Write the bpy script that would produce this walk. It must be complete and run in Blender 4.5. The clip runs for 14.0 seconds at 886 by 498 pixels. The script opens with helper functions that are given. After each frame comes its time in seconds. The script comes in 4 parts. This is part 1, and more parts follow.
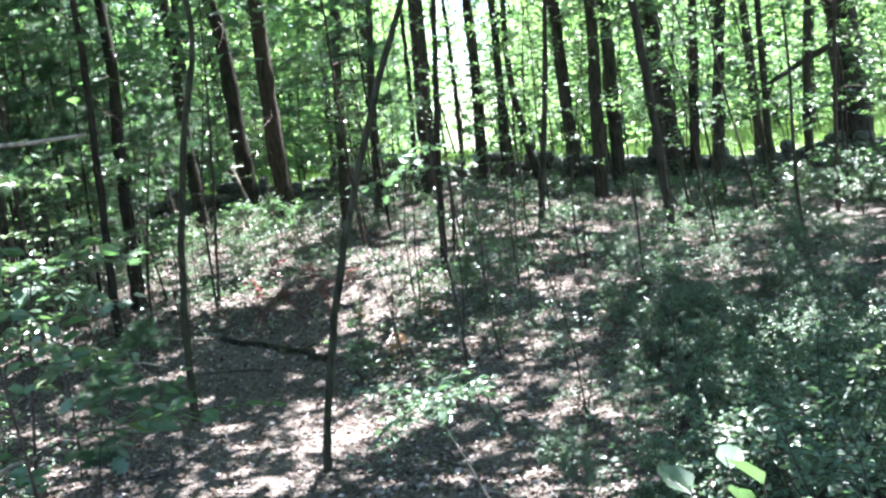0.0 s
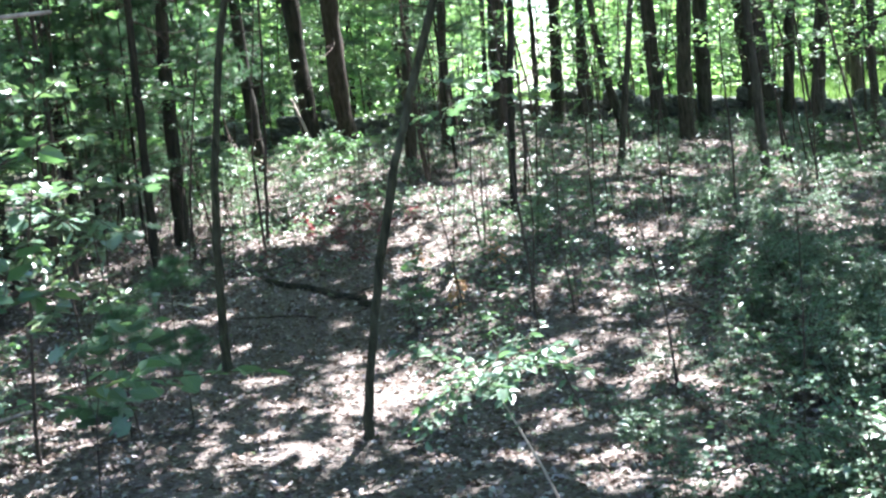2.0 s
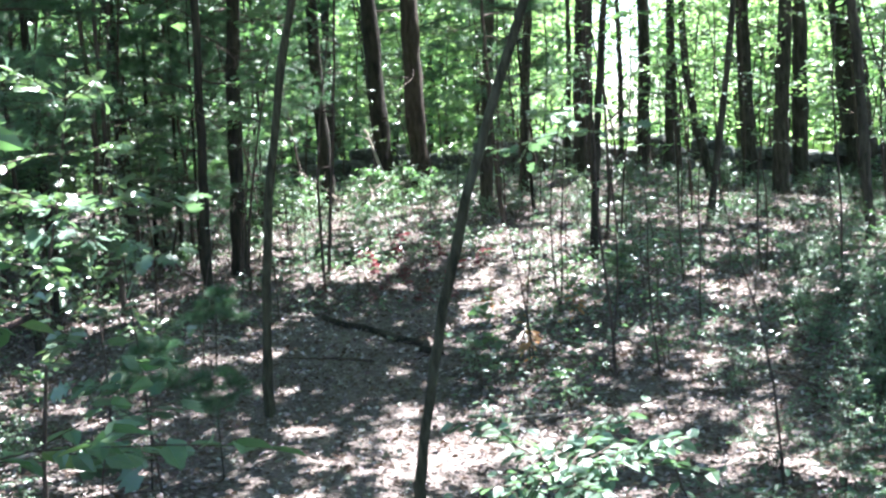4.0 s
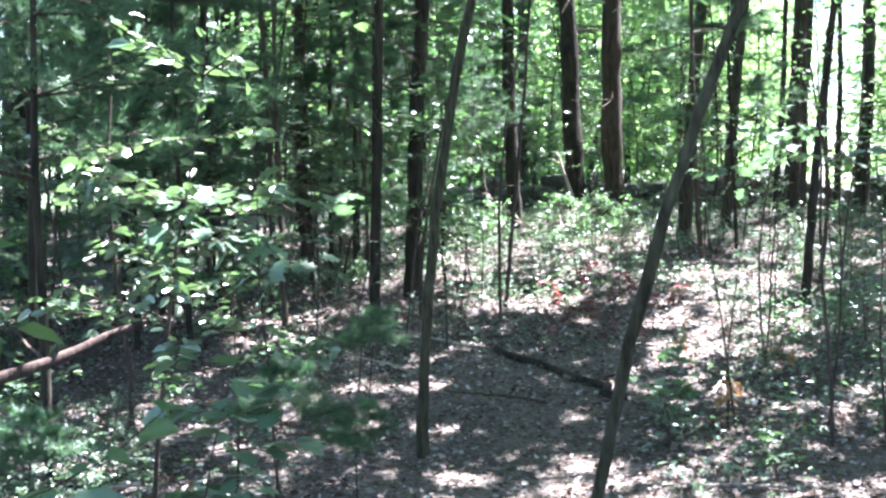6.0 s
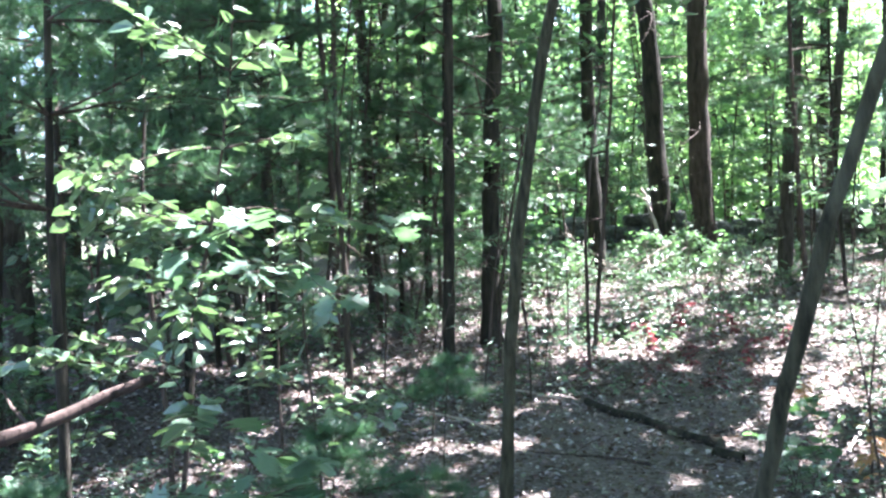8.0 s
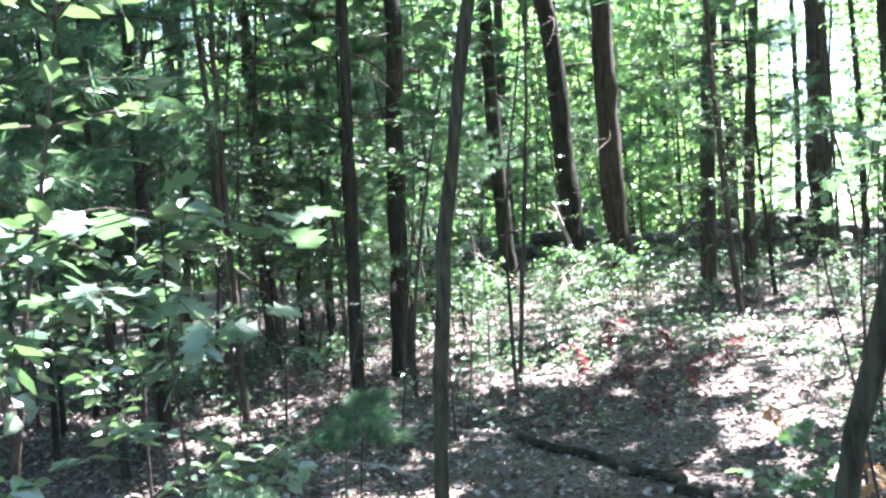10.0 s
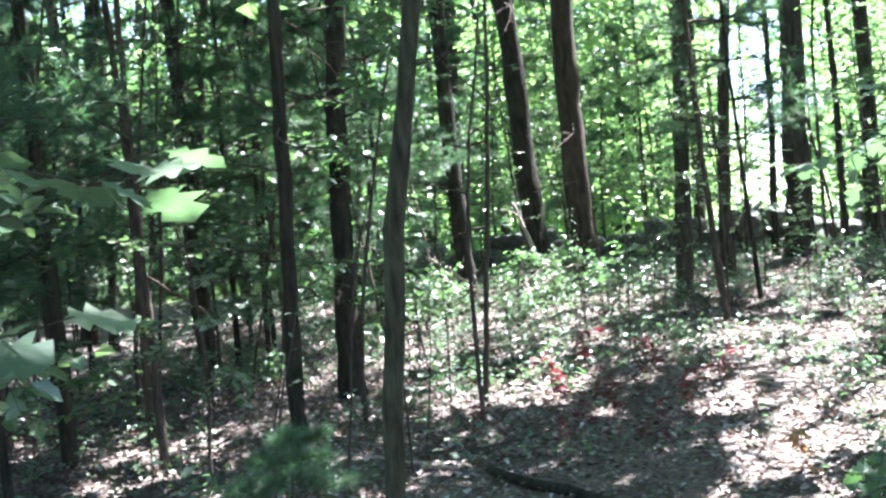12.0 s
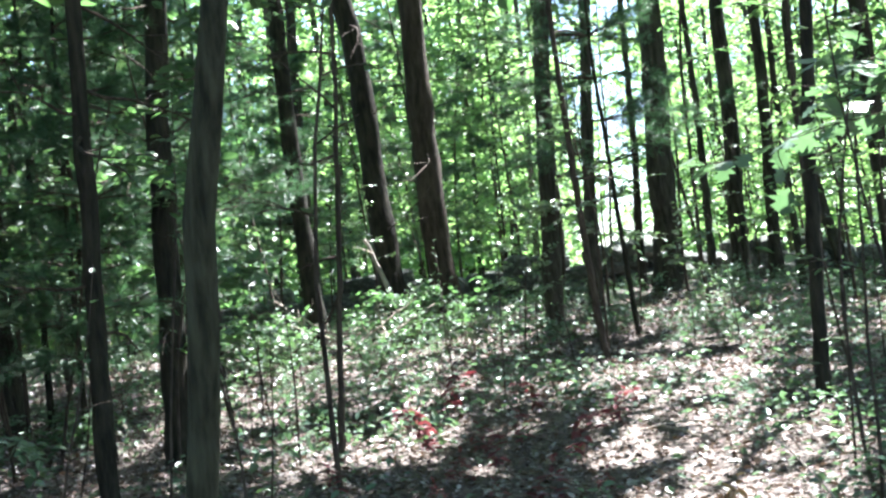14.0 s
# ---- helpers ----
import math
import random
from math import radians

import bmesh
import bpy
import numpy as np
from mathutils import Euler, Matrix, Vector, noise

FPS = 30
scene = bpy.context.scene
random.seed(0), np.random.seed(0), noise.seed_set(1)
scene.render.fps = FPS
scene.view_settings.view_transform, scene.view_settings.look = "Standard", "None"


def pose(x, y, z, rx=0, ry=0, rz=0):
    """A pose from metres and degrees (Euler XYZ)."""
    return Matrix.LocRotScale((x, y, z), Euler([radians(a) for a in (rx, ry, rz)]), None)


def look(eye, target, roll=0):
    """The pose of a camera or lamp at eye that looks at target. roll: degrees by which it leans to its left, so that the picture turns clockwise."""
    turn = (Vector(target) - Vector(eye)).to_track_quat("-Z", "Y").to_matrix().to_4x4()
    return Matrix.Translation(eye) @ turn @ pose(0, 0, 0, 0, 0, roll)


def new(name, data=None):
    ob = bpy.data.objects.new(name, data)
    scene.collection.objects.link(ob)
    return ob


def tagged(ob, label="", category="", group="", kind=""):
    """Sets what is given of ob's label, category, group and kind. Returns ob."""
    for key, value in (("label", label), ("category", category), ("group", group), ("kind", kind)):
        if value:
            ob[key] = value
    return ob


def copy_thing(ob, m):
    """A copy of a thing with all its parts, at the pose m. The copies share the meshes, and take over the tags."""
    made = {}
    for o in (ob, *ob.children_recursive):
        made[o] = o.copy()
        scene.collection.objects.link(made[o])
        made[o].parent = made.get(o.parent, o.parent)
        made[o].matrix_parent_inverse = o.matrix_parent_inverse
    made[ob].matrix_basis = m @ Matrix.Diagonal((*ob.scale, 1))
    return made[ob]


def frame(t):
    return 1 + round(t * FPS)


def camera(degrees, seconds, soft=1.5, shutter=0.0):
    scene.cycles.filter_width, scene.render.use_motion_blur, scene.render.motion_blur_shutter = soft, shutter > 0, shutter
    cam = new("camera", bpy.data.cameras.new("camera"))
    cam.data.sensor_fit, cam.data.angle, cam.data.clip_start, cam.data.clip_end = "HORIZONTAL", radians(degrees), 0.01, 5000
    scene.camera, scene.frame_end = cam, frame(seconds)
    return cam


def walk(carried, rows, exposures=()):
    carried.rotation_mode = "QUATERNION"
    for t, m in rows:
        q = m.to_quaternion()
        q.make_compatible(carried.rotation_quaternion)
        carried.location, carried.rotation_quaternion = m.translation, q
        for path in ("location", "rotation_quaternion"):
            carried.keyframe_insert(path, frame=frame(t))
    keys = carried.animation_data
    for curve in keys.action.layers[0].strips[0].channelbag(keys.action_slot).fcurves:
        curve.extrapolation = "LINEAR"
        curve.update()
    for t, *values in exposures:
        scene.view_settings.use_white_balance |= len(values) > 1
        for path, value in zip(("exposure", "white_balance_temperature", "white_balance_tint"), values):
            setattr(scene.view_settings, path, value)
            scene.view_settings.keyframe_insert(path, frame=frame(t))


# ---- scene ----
# the camera and its walk
cam = camera(40.0, 14.0, soft=2.45, shutter=0.15)
walk(cam, [
    (0.0, pose(0.000, 0.000, 1.500, 85.00, 8.00, -0.00)),
    (0.5, pose(0.013, 0.355, 1.446, 85.18, 8.23, 0.16)),
    (1.0, pose(0.059, 0.724, 1.399, 84.86, 4.89, 1.50)),
    (1.5, pose(0.036, 1.056, 1.359, 84.41, 6.14, 3.38)),
    (2.0, pose(-0.013, 1.314, 1.300, 82.92, 6.78, 3.47)),
    (2.2, pose(-0.019, 1.415, 1.278, 84.20, 7.19, 3.42)),
    (4.3, pose(-0.127, 2.414, 1.174, 85.29, 3.06, 8.05)),
    (4.5, pose(-0.140, 2.528, 1.161, 85.31, 3.17, 9.27)),
    (5.0, pose(-0.152, 2.819, 1.113, 86.57, 4.86, 14.18)),
    (5.5, pose(-0.231, 3.075, 1.080, 86.67, 3.03, 13.83)),
    (6.0, pose(-0.244, 3.333, 1.044, 87.26, 0.98, 16.31)),
    (6.5, pose(-0.274, 3.571, 1.024, 88.51, 1.96, 18.91)),
    (7.0, pose(-0.365, 3.825, 0.999, 88.98, 2.38, 18.35)),
    (7.5, pose(-0.432, 4.126, 0.962, 89.33, 3.64, 20.39)),
    (8.0, pose(-0.603, 4.387, 0.919, 89.73, 2.13, 19.80)),
    (8.5, pose(-0.695, 4.666, 0.889, 91.13, 4.86, 19.66)),
    (9.0, pose(-0.777, 4.922, 0.884, 89.99, 5.71, 17.64)),
    (9.2, pose(-0.840, 5.011, 0.866, 90.61, 5.60, 14.50)),
    (11.3, pose(-1.248, 6.304, 0.827, 90.97, 2.86, 16.40)),
    (11.5, pose(-1.280, 6.424, 0.819, 91.13, 3.12, 16.63)),
    (12.0, pose(-1.383, 6.712, 0.783, 91.22, 5.53, 12.69)),
    (12.5, pose(-1.428, 7.028, 0.738, 92.86, 6.26, 10.30)),
    (13.0, pose(-1.466, 7.335, 0.712, 92.22, 3.70, 7.21)),
    (13.5, pose(-1.564, 7.637, 0.709, 90.68, 4.86, 3.89)),
    (14.0, pose(-1.637, 7.933, 0.701, 92.83, 7.11, 5.62)),
], exposures=[(0.0, 3.71, 5830, 12), (2.2, 3.8, 5820, 13), (4.5, 3.88, 5780, 16), (5.0, 4.06, 5730, 18), (6.0, 4.15, 5720, 19), (6.5, 4.25, 5720, 19), (7.0, 4.25, 5720, 19), (9.2, 4.36, 5740, 19), (11.5, 4.2, 5800, 18), (12.5, 3.82, 5850, 13), (13.5, 3.58, 5900, 12), (14.0, 3.58, 5900, 11)])

# world, sun
SUN_WAY = Vector((0.24, 0.30, 0.92)).normalized()   # from the ground towards the sun
elev = math.asin(SUN_WAY.z)
world = bpy.data.worlds.new("sky")
scene.world = world
world.use_nodes = True
wn = world.node_tree.nodes
wl = world.node_tree.links
sky = wn.new("ShaderNodeTexSky")
sky.sky_type = "NISHITA"
sky.sun_disc = False
sky.sun_elevation = elev
sky.sun_rotation = math.atan2(SUN_WAY.x, SUN_WAY.y)
wn["Background"].inputs["Strength"].default_value = 0.05
wl.new(sky.outputs[0], wn["Background"].inputs["Color"])
sun_data = bpy.data.lights.new("sun", "SUN")
sun_data.energy, sun_data.angle, sun_data.color = 5.0, radians(0.53), (1.0, 0.965, 0.91)
sun = new("sun", sun_data)
sun.matrix_world = look(SUN_WAY * 60, (0, 0, 0))


# ---- materials ----
def principled(name):
    m = bpy.data.materials.new(name)
    m.use_nodes = True
    nt = m.node_tree
    return m, nt.nodes, nt.links, nt.nodes["Principled BSDF"]


def ramp(n, stops):
    r = n.new("ShaderNodeValToRGB")
    e = r.color_ramp.elements
    while len(e) < len(stops):
        e.new(0.5)
    for el, (p, c) in zip(e, stops):
        el.position, el.color = p, (*c, 1)
    return r


def leaf_material(name, stops, glow, through_part=0.4, rough=0.42, spec=0.5, vein=60.0):
    """Thin leaf: a waxy face and light that shines through it; each leaf has a hue of its own."""
    m, n, l, b = principled(name)
    geo = n.new("ShaderNodeNewGeometry")
    r = ramp(n, stops)
    l.new(geo.outputs["Random Per Island"], r.inputs[0])
    tc = n.new("ShaderNodeTexCoord")
    nz = n.new("ShaderNodeTexNoise")
    nz.inputs["Scale"].default_value = vein
    nz.inputs["Detail"].default_value = 3
    l.new(tc.outputs["Object"], nz.inputs["Vector"])
    mix = n.new("ShaderNodeMix")
    mix.data_type, mix.blend_type = "RGBA", "MULTIPLY"
    mix.inputs[0].default_value = 0.5
    l.new(r.outputs[0], mix.inputs[6])
    l.new(nz.outputs["Color"], mix.inputs[7])
    vr = n.new("ShaderNodeMix")
    vr.data_type, vr.blend_type = "RGBA", "ADD"
    vr.inputs[0].default_value = 0.25
    l.new(mix.outputs[2], vr.inputs[6])
    l.new(r.outputs[0], vr.inputs[7])
    l.new(vr.outputs[2], b.inputs["Base Color"])
    b.inputs["Roughness"].default_value = rough
    b.inputs["Specular IOR Level"].default_value = spec
    tr = n.new("ShaderNodeBsdfTranslucent")
    tm = n.new("ShaderNodeMix")
    tm.data_type, tm.blend_type = "RGBA", "MULTIPLY"
    tm.inputs[0].default_value = 0.55
    tm.inputs[6].default_value = (*glow, 1)
    l.new(r.outputs[0], tm.inputs[7])
    l.new(tm.outputs[2], tr.inputs["Color"])
    ms = n.new("ShaderNodeMixShader")
    ms.inputs[0].default_value = through_part
    l.new(b.outputs[0], ms.inputs[1])
    l.new(tr.outputs[0], ms.inputs[2])
    l.new(ms.outputs[0], n["Material Output"].inputs["Surface"])
    bp = n.new("ShaderNodeBump")
    bp.inputs["Strength"].default_value = 0.3
    bp.inputs["Distance"].default_value = 0.004
    l.new(nz.outputs["Fac"], bp.inputs["Height"])
    l.new(bp.outputs[0], b.inputs["Normal"])
    return m


def bark_material(name, dark, light, scale=1.0, moss=0.0):
    """Furrowed bark: stretched ridges, plates and lichen specks."""
    m, n, l, b = principled(name)
    tc = n.new("ShaderNodeTexCoord")
    mp = n.new("ShaderNodeMapping")
    mp.inputs["Scale"].default_value = (26 * scale, 26 * scale, 4.5 * scale)
    l.new(tc.outputs["Object"], mp.inputs[0])
    ridge = n.new("ShaderNodeTexNoise")
    ridge.inputs["Scale"].default_value = 1.0
    ridge.inputs["Detail"].default_value = 6
    ridge.inputs["Roughness"].default_value = 0.65
    l.new(mp.outputs[0], ridge.inputs["Vector"])
    r = ramp(n, [(0.36, dark), (0.64, light)])
    l.new(ridge.outputs["Fac"], r.inputs[0])
    blot = n.new("ShaderNodeTexNoise")
    blot.inputs["Scale"].default_value = 3.2
    blot.inputs["Detail"].default_value = 5
    l.new(tc.outputs["Object"], blot.inputs["Vector"])
    br = ramp(n, [(0.52, (0, 0, 0)), (0.68, (1, 1, 1))])
    l.new(blot.outputs["Fac"], br.inputs[0])
    mul = n.new("ShaderNodeMath")
    mul.operation = "MULTIPLY"
    mul.inputs[1].default_value = 0.35 + moss
    l.new(br.outputs[0], mul.inputs[0])
    mix = n.new("ShaderNodeMix")
    mix.data_type = "RGBA"
    l.new(mul.outputs[0], mix.inputs[0])
    l.new(r.outputs[0], mix.inputs[6])
    mix.inputs[7].default_value = (0.095, 0.10, 0.07, 1) if moss else (light[0] * 1.5, light[1] * 1.55, light[2] * 1.5, 1)
    l.new(mix.outputs[2], b.inputs["Base Color"])
    b.inputs["Roughness"].default_value = 0.92
    b.inputs["Specular IOR Level"].default_value = 0.2
    bp = n.new("ShaderNodeBump")
    bp.inputs["Strength"].default_value = 0.9
    bp.inputs["Distance"].default_value = 0.02
    l.new(ridge.outputs["Fac"], bp.inputs["Height"])
    l.new(bp.outputs[0], b.inputs["Normal"])
    return m


def ground_material():
    """Brown litter and dark humus in the wood, rough mown grass beyond the stone wall."""
    m, n, l, b = principled("forest_soil")
    tc = n.new("ShaderNodeTexCoord")
    vor = n.new("ShaderNodeTexVoronoi")
    vor.inputs["Scale"].default_value = 34
    vor.inputs["Randomness"].default_value = 1.0
    l.new(tc.outputs["Object"], vor.inputs["Vector"])
    lit = ramp(n, [(0.0, (0.035, 0.026, 0.021)), (0.35, (0.075, 0.058, 0.048)), (0.7, (0.15, 0.12, 0.104)), (1.0, (0.06, 0.045, 0.036))])
    sep = n.new("ShaderNodeSeparateColor")
    l.new(vor.outputs["Color"], sep.inputs[0])
    l.new(sep.outputs[0], lit.inputs[0])
    big = n.new("ShaderNodeTexNoise")
    big.inputs["Scale"].default_value = 0.9
    big.inputs["Detail"].default_value = 6
    l.new(tc.outputs["Object"], big.inputs["Vector"])
    bare = ramp(n, [(0.42, (0.03, 0.022, 0.018)), (0.62, (0.12, 0.096, 0.083))])
    l.new(big.outputs["Fac"], bare.inputs[0])
    mix = n.new("ShaderNodeMix")
    mix.data_type, mix.blend_type = "RGBA", "MIX"
    mix.inputs[0].default_value = 0.35
    l.new(lit.outputs[0], mix.inputs[6])
    l.new(bare.outputs[0], mix.inputs[7])
    gr = n.new("ShaderNodeTexNoise")
    gr.inputs["Scale"].default_value = 6
    gr.inputs["Detail"].default_value = 8
    l.new(tc.outputs["Object"], gr.inputs["Vector"])
    gc = ramp(n, [(0.3, (0.07, 0.13, 0.045)), (0.7, (0.16, 0.22, 0.08))])
    l.new(gr.outputs["Fac"], gc.inputs[0])
    sx = n.new("ShaderNodeSeparateXYZ")
    l.new(tc.outputs["Object"], sx.inputs[0])
    wob = n.new("ShaderNodeMath")
    wob.operation = "MULTIPLY_ADD"
    wob.inputs[1].default_value = 2.0
    l.new(big.outputs["Fac"], wob.inputs[0])
    l.new(sx.outputs["Y"], wob.inputs[2])
    edge = n.new("ShaderNodeMapRange")
    edge.inputs["From Min"].default_value = 27.0
    edge.inputs["From Max"].default_value = 30.0
    l.new(wob.outputs[0], edge.inputs["Value"])
    fin = n.new("ShaderNodeMix")
    fin.data_type = "RGBA"
    l.new(edge.outputs[0], fin.inputs[0])
    l.new(mix.outputs[2], fin.inputs[6])
    l.new(gc.outputs[0], fin.inputs[7])
    l.new(fin.outputs[2], b.inputs["Base Color"])
    b.inputs["Roughness"].default_value = 0.95
    bp = n.new("ShaderNodeBump")
    bp.inputs["Strength"].default_value = 0.8
    bp.inputs["Distance"].default_value = 0.03
    l.new(vor.outputs["Distance"], bp.inputs["Height"])
    l.new(bp.outputs[0], b.inputs["Normal"])
    return m


def stone_material():
    m, n, l, b = principled("field_stone")
    tc = n.new("ShaderNodeTexCoord")
    nz = n.new("ShaderNodeTexNoise")
    nz.inputs["Scale"].default_value = 7
    nz.inputs["Detail"].default_value = 8
    l.new(tc.outputs["Object"], nz.inputs["Vector"])
    oi = n.new("ShaderNodeObjectInfo")
    r = ramp(n, [(0.3, (0.035, 0.04, 0.032)), (0.55, (0.075, 0.08, 0.068)), (0.75, (0.15, 0.16, 0.135))])
    ad = n.new("ShaderNodeMath")
    ad.operation = "MULTIPLY_ADD"
    ad.inputs[1].default_value = 0.25
    l.new(oi.outputs["Random"], ad.inputs[0])
    sb = n.new("ShaderNodeMath")
    sb.operation = "SUBTRACT"
    sb.inputs[1].default_value = 0.12
    l.new(nz.outputs["Fac"], sb.inputs[0])
    l.new(sb.outputs[0], ad.inputs[2])
    l.new(ad.outputs[0], r.inputs[0])
    l.new(r.outputs[0], b.inputs["Base Color"])
    b.inputs["Roughness"].default_value = 0.9
    bp = n.new("ShaderNodeBump")
    bp.inputs["Strength"].default_value = 0.7
    bp.inputs["Distance"].default_value = 0.03
    l.new(nz.outputs["Fac"], bp.inputs["Height"])
    l.new(bp.outputs[0], b.inputs["Normal"])
    return m


M_OAK = leaf_material("broad_leaf", [(0.0, (0.034, 0.08, 0.045)), (0.5, (0.06, 0.11, 0.062)), (0.85, (0.08, 0.135, 0.065)), (1.0, (0.12, 0.16, 0.06))], (0.22, 0.44, 0.13), 0.40, 0.46, 0.85)
# broad leaf again, base lightened to paint in the sun on it
M_SUNNY = leaf_material("sunlit_leaf", [(0.0, (0.052, 0.095, 0.058)), (0.6, (0.088, 0.13, 0.08)), (1.0, (0.13, 0.165, 0.085))], (0.25, 0.44, 0.14), 0.24, 0.30, 1.0)
# broad leaf copy with backlight painted in: lighter base, stronger show-through
M_BACKLIT = leaf_material("backlit_leaf", [(0.0, (0.06, 0.12, 0.06)), (0.6, (0.08, 0.15, 0.075)), (1.0, (0.12, 0.18, 0.085))], (0.44, 0.70, 0.22), 0.48, 0.45, 0.8)
M_BLUE = leaf_material("shrub_leaf", [(0.0, (0.045, 0.095, 0.06)), (0.6, (0.075, 0.125, 0.08)), (1.0, (0.115, 0.165, 0.095))], (0.22, 0.40, 0.16), 0.34, 0.44, 0.9)
M_NEEDLE = leaf_material("pine_needle", [(0.0, (0.03, 0.075, 0.04)), (0.6, (0.05, 0.11, 0.06)), (1.0, (0.08, 0.14, 0.07))], (0.15, 0.32, 0.12), 0.3, 0.45)
M_RED = leaf_material("red_leaf", [(0.0, (0.095, 0.022, 0.028)), (0.6, (0.15, 0.037, 0.045)), (1.0, (0.21, 0.075, 0.07))], (0.26, 0.06, 0.065), 0.4, 0.45)
M_TAN = leaf_material("withered_leaf", [(0.0, (0.30, 0.17, 0.08)), (1.0, (0.45, 0.27, 0.13))], (0.6, 0.35, 0.15), 0.4, 0.5)
M_LITTER = leaf_material("dead_leaf", [(0.0, (0.042, 0.028, 0.021)), (0.35, (0.10, 0.074, 0.062)), (0.7, (0.20, 0.170, 0.160)), (0.93, (0.38, 0.350, 0.345)), (1.0, (0.09, 0.12, 0.06))], (0.3, 0.2, 0.12), 0.10, 0.8, 0.12, 40)
M_BARK = bark_material("grey_brown_bark", (0.016, 0.014, 0.011), (0.064, 0.056, 0.043))
M_PINE = bark_material("dark_pine_bark", (0.010, 0.009, 0.007), (0.040, 0.034, 0.025), 0.8)
M_RUST = bark_material("rusty_pine_bark", (0.018, 0.014, 0.011), (0.068, 0.050, 0.038), 0.8)
M_SMOOTH = bark_material("smooth_grey_bark", (0.014, 0.013, 0.008), (0.056, 0.055, 0.034), 1.3, 0.15)
M_TWIG = bark_material("twig_bark", (0.03, 0.022, 0.018), (0.085, 0.066, 0.052), 2.0)
M_DEAD = bark_material("bleached_dead_wood", (0.20, 0.16, 0.13), (0.42, 0.36, 0.31), 1.2)
M_LOG = bark_material("rotting_log_bark", (0.018, 0.013, 0.011), (0.072, 0.048, 0.040), 0.9)
M_SOIL = ground_material()
M_STONE = stone_material()
M_GRASS = leaf_material("meadow_grass", [(0.0, (0.07, 0.14, 0.05)), (1.0, (0.16, 0.21, 0.08))], (0.3, 0.45, 0.12), 0.35, 0.6)

# ---- ground heights ----
GY = np.array([-40, -10, 0, 4, 8, 10, 13.5, 17, 22, 25, 32, 60, 400.0])
GZ = np.array([0.6, 0.3, 0.0, -0.38, -0.66, -0.60, -0.26, 0.05, 0.50, 0.72, 0.80, 1.0, 2.0])


def rise(a, b, v):
    k = np.clip((v - a) / (b - a), 0, 1)
    return k * k * (3 - 2 * k)


def wave(x, y):
    return (0.035 * np.sin(1.7 * x + 0.6 * y) + 0.03 * np.sin(0.9 * x - 1.9 * y + 1.3) + 0.02 * np.sin(3.7 * x + 2.9 * y + 0.4) + 0.012 * np.sin(6.1 * x - 5.3 * y))


def height(x, y):
    """The ground's height: it falls to the hollow of the path, then climbs to the stone wall."""
    x, y = np.asarray(x, float), np.asarray(y, float)
    base = (np.interp(y - 0.6, GY, GZ) + 2 * np.interp(y, GY, GZ) + np.interp(y + 0.6, GY, GZ)) / 4
    return base - 0.10 * np.clip(x, 0, 6) * rise(12, 20, y) + wave(x, y) * 0.7 * rise(60, 20, y)


# ---- mesh helpers ----
rng = np.random.default_rng(7)


def mesh_np(name, verts, faces, mat, smooth=False):
    """One mesh out of arrays: vertices (n, 3) and faces (m, k)."""
    me = bpy.data.meshes.new(name)
    verts, faces = np.asarray(verts, np.float32), np.asarray(faces, np.int32)
    k = faces.shape[1]
    me.vertices.add(len(verts))
    me.vertices.foreach_set("co", verts.ravel())
    me.loops.add(faces.size)
    me.loops.foreach_set("vertex_index", faces.ravel())
    me.polygons.add(len(faces))
    me.polygons.foreach_set("loop_start", np.arange(0, faces.size, k, dtype=np.int32))
    me.polygons.foreach_set("loop_total", np.full(len(faces), k, np.int32))
    me.polygons.foreach_set("use_smooth", np.full(len(faces), smooth, bool))
    me.materials.append(mat)
    me.update()
    me.validate()
    return me


def piece(name, me, parent=None, label="", kind=""):
    ob = new(name, me)
    if parent is not None:
        ob.parent = parent
    return tagged(ob, label, kind=kind)


def unit(v):
    return v / np.maximum(np.linalg.norm(v, axis=-1, keepdims=True), 1e-9)


LEAF6 = np.array([(0, 0, 0), (0.30, 0.5, 0.10), (0.72, 0.36, 0.06), (1.0, 0, -0.10), (0.72, -0.36, 0.06), (0.30, -0.5, 0.10)])
LEAF6_F = np.array([(0, 3, 2, 1), (0, 5, 4, 3)])


def leaf_arrays(at, way, up, length, width):
    """Folded oval leaves: where each starts, the way it points, its face's normal, its length and width ratio."""
    n = len(at)
    way = unit(way)
    side = unit(np.cross(up, way))
    up = np.cross(way, side)
    L = np.broadcast_to(np.asarray(length, float), (n,))[:, None, None]
    W = np.broadcast_to(np.asarray(width, float), (n,))[:, None, None]
    P = LEAF6[None]
    v = at[:, None] + L * (P[..., 0:1] * way[:, None] + W * P[..., 1:2] * side[:, None] + W * P[..., 2:3] * up[:, None] * 1.4)
    f = (np.arange(n) * 6)[:, None, None] + LEAF6_F[None]
    return v.reshape(-1, 3), f.reshape(-1, 4)


def diamond_arrays(at, way, up, length, width):
    """Simpler leaves of four corners, for the roof high overhead."""
    way = unit(way)
    side = unit(np.cross(up, way))
    up = np.cross(way, side)
    L = (np.zeros(len(at)) + length)[:, None]
    v = np.stack([at, at + L * (0.5 * way + width * 0.55 * side + 0.08 * up), at + L * way, at + L * (0.5 * way - width * 0.55 * side + 0.08 * up)], 1)
    return v.reshape(-1, 3), (np.arange(len(at)) * 4)[:, None] + np.array([[0, 1, 2, 3]])


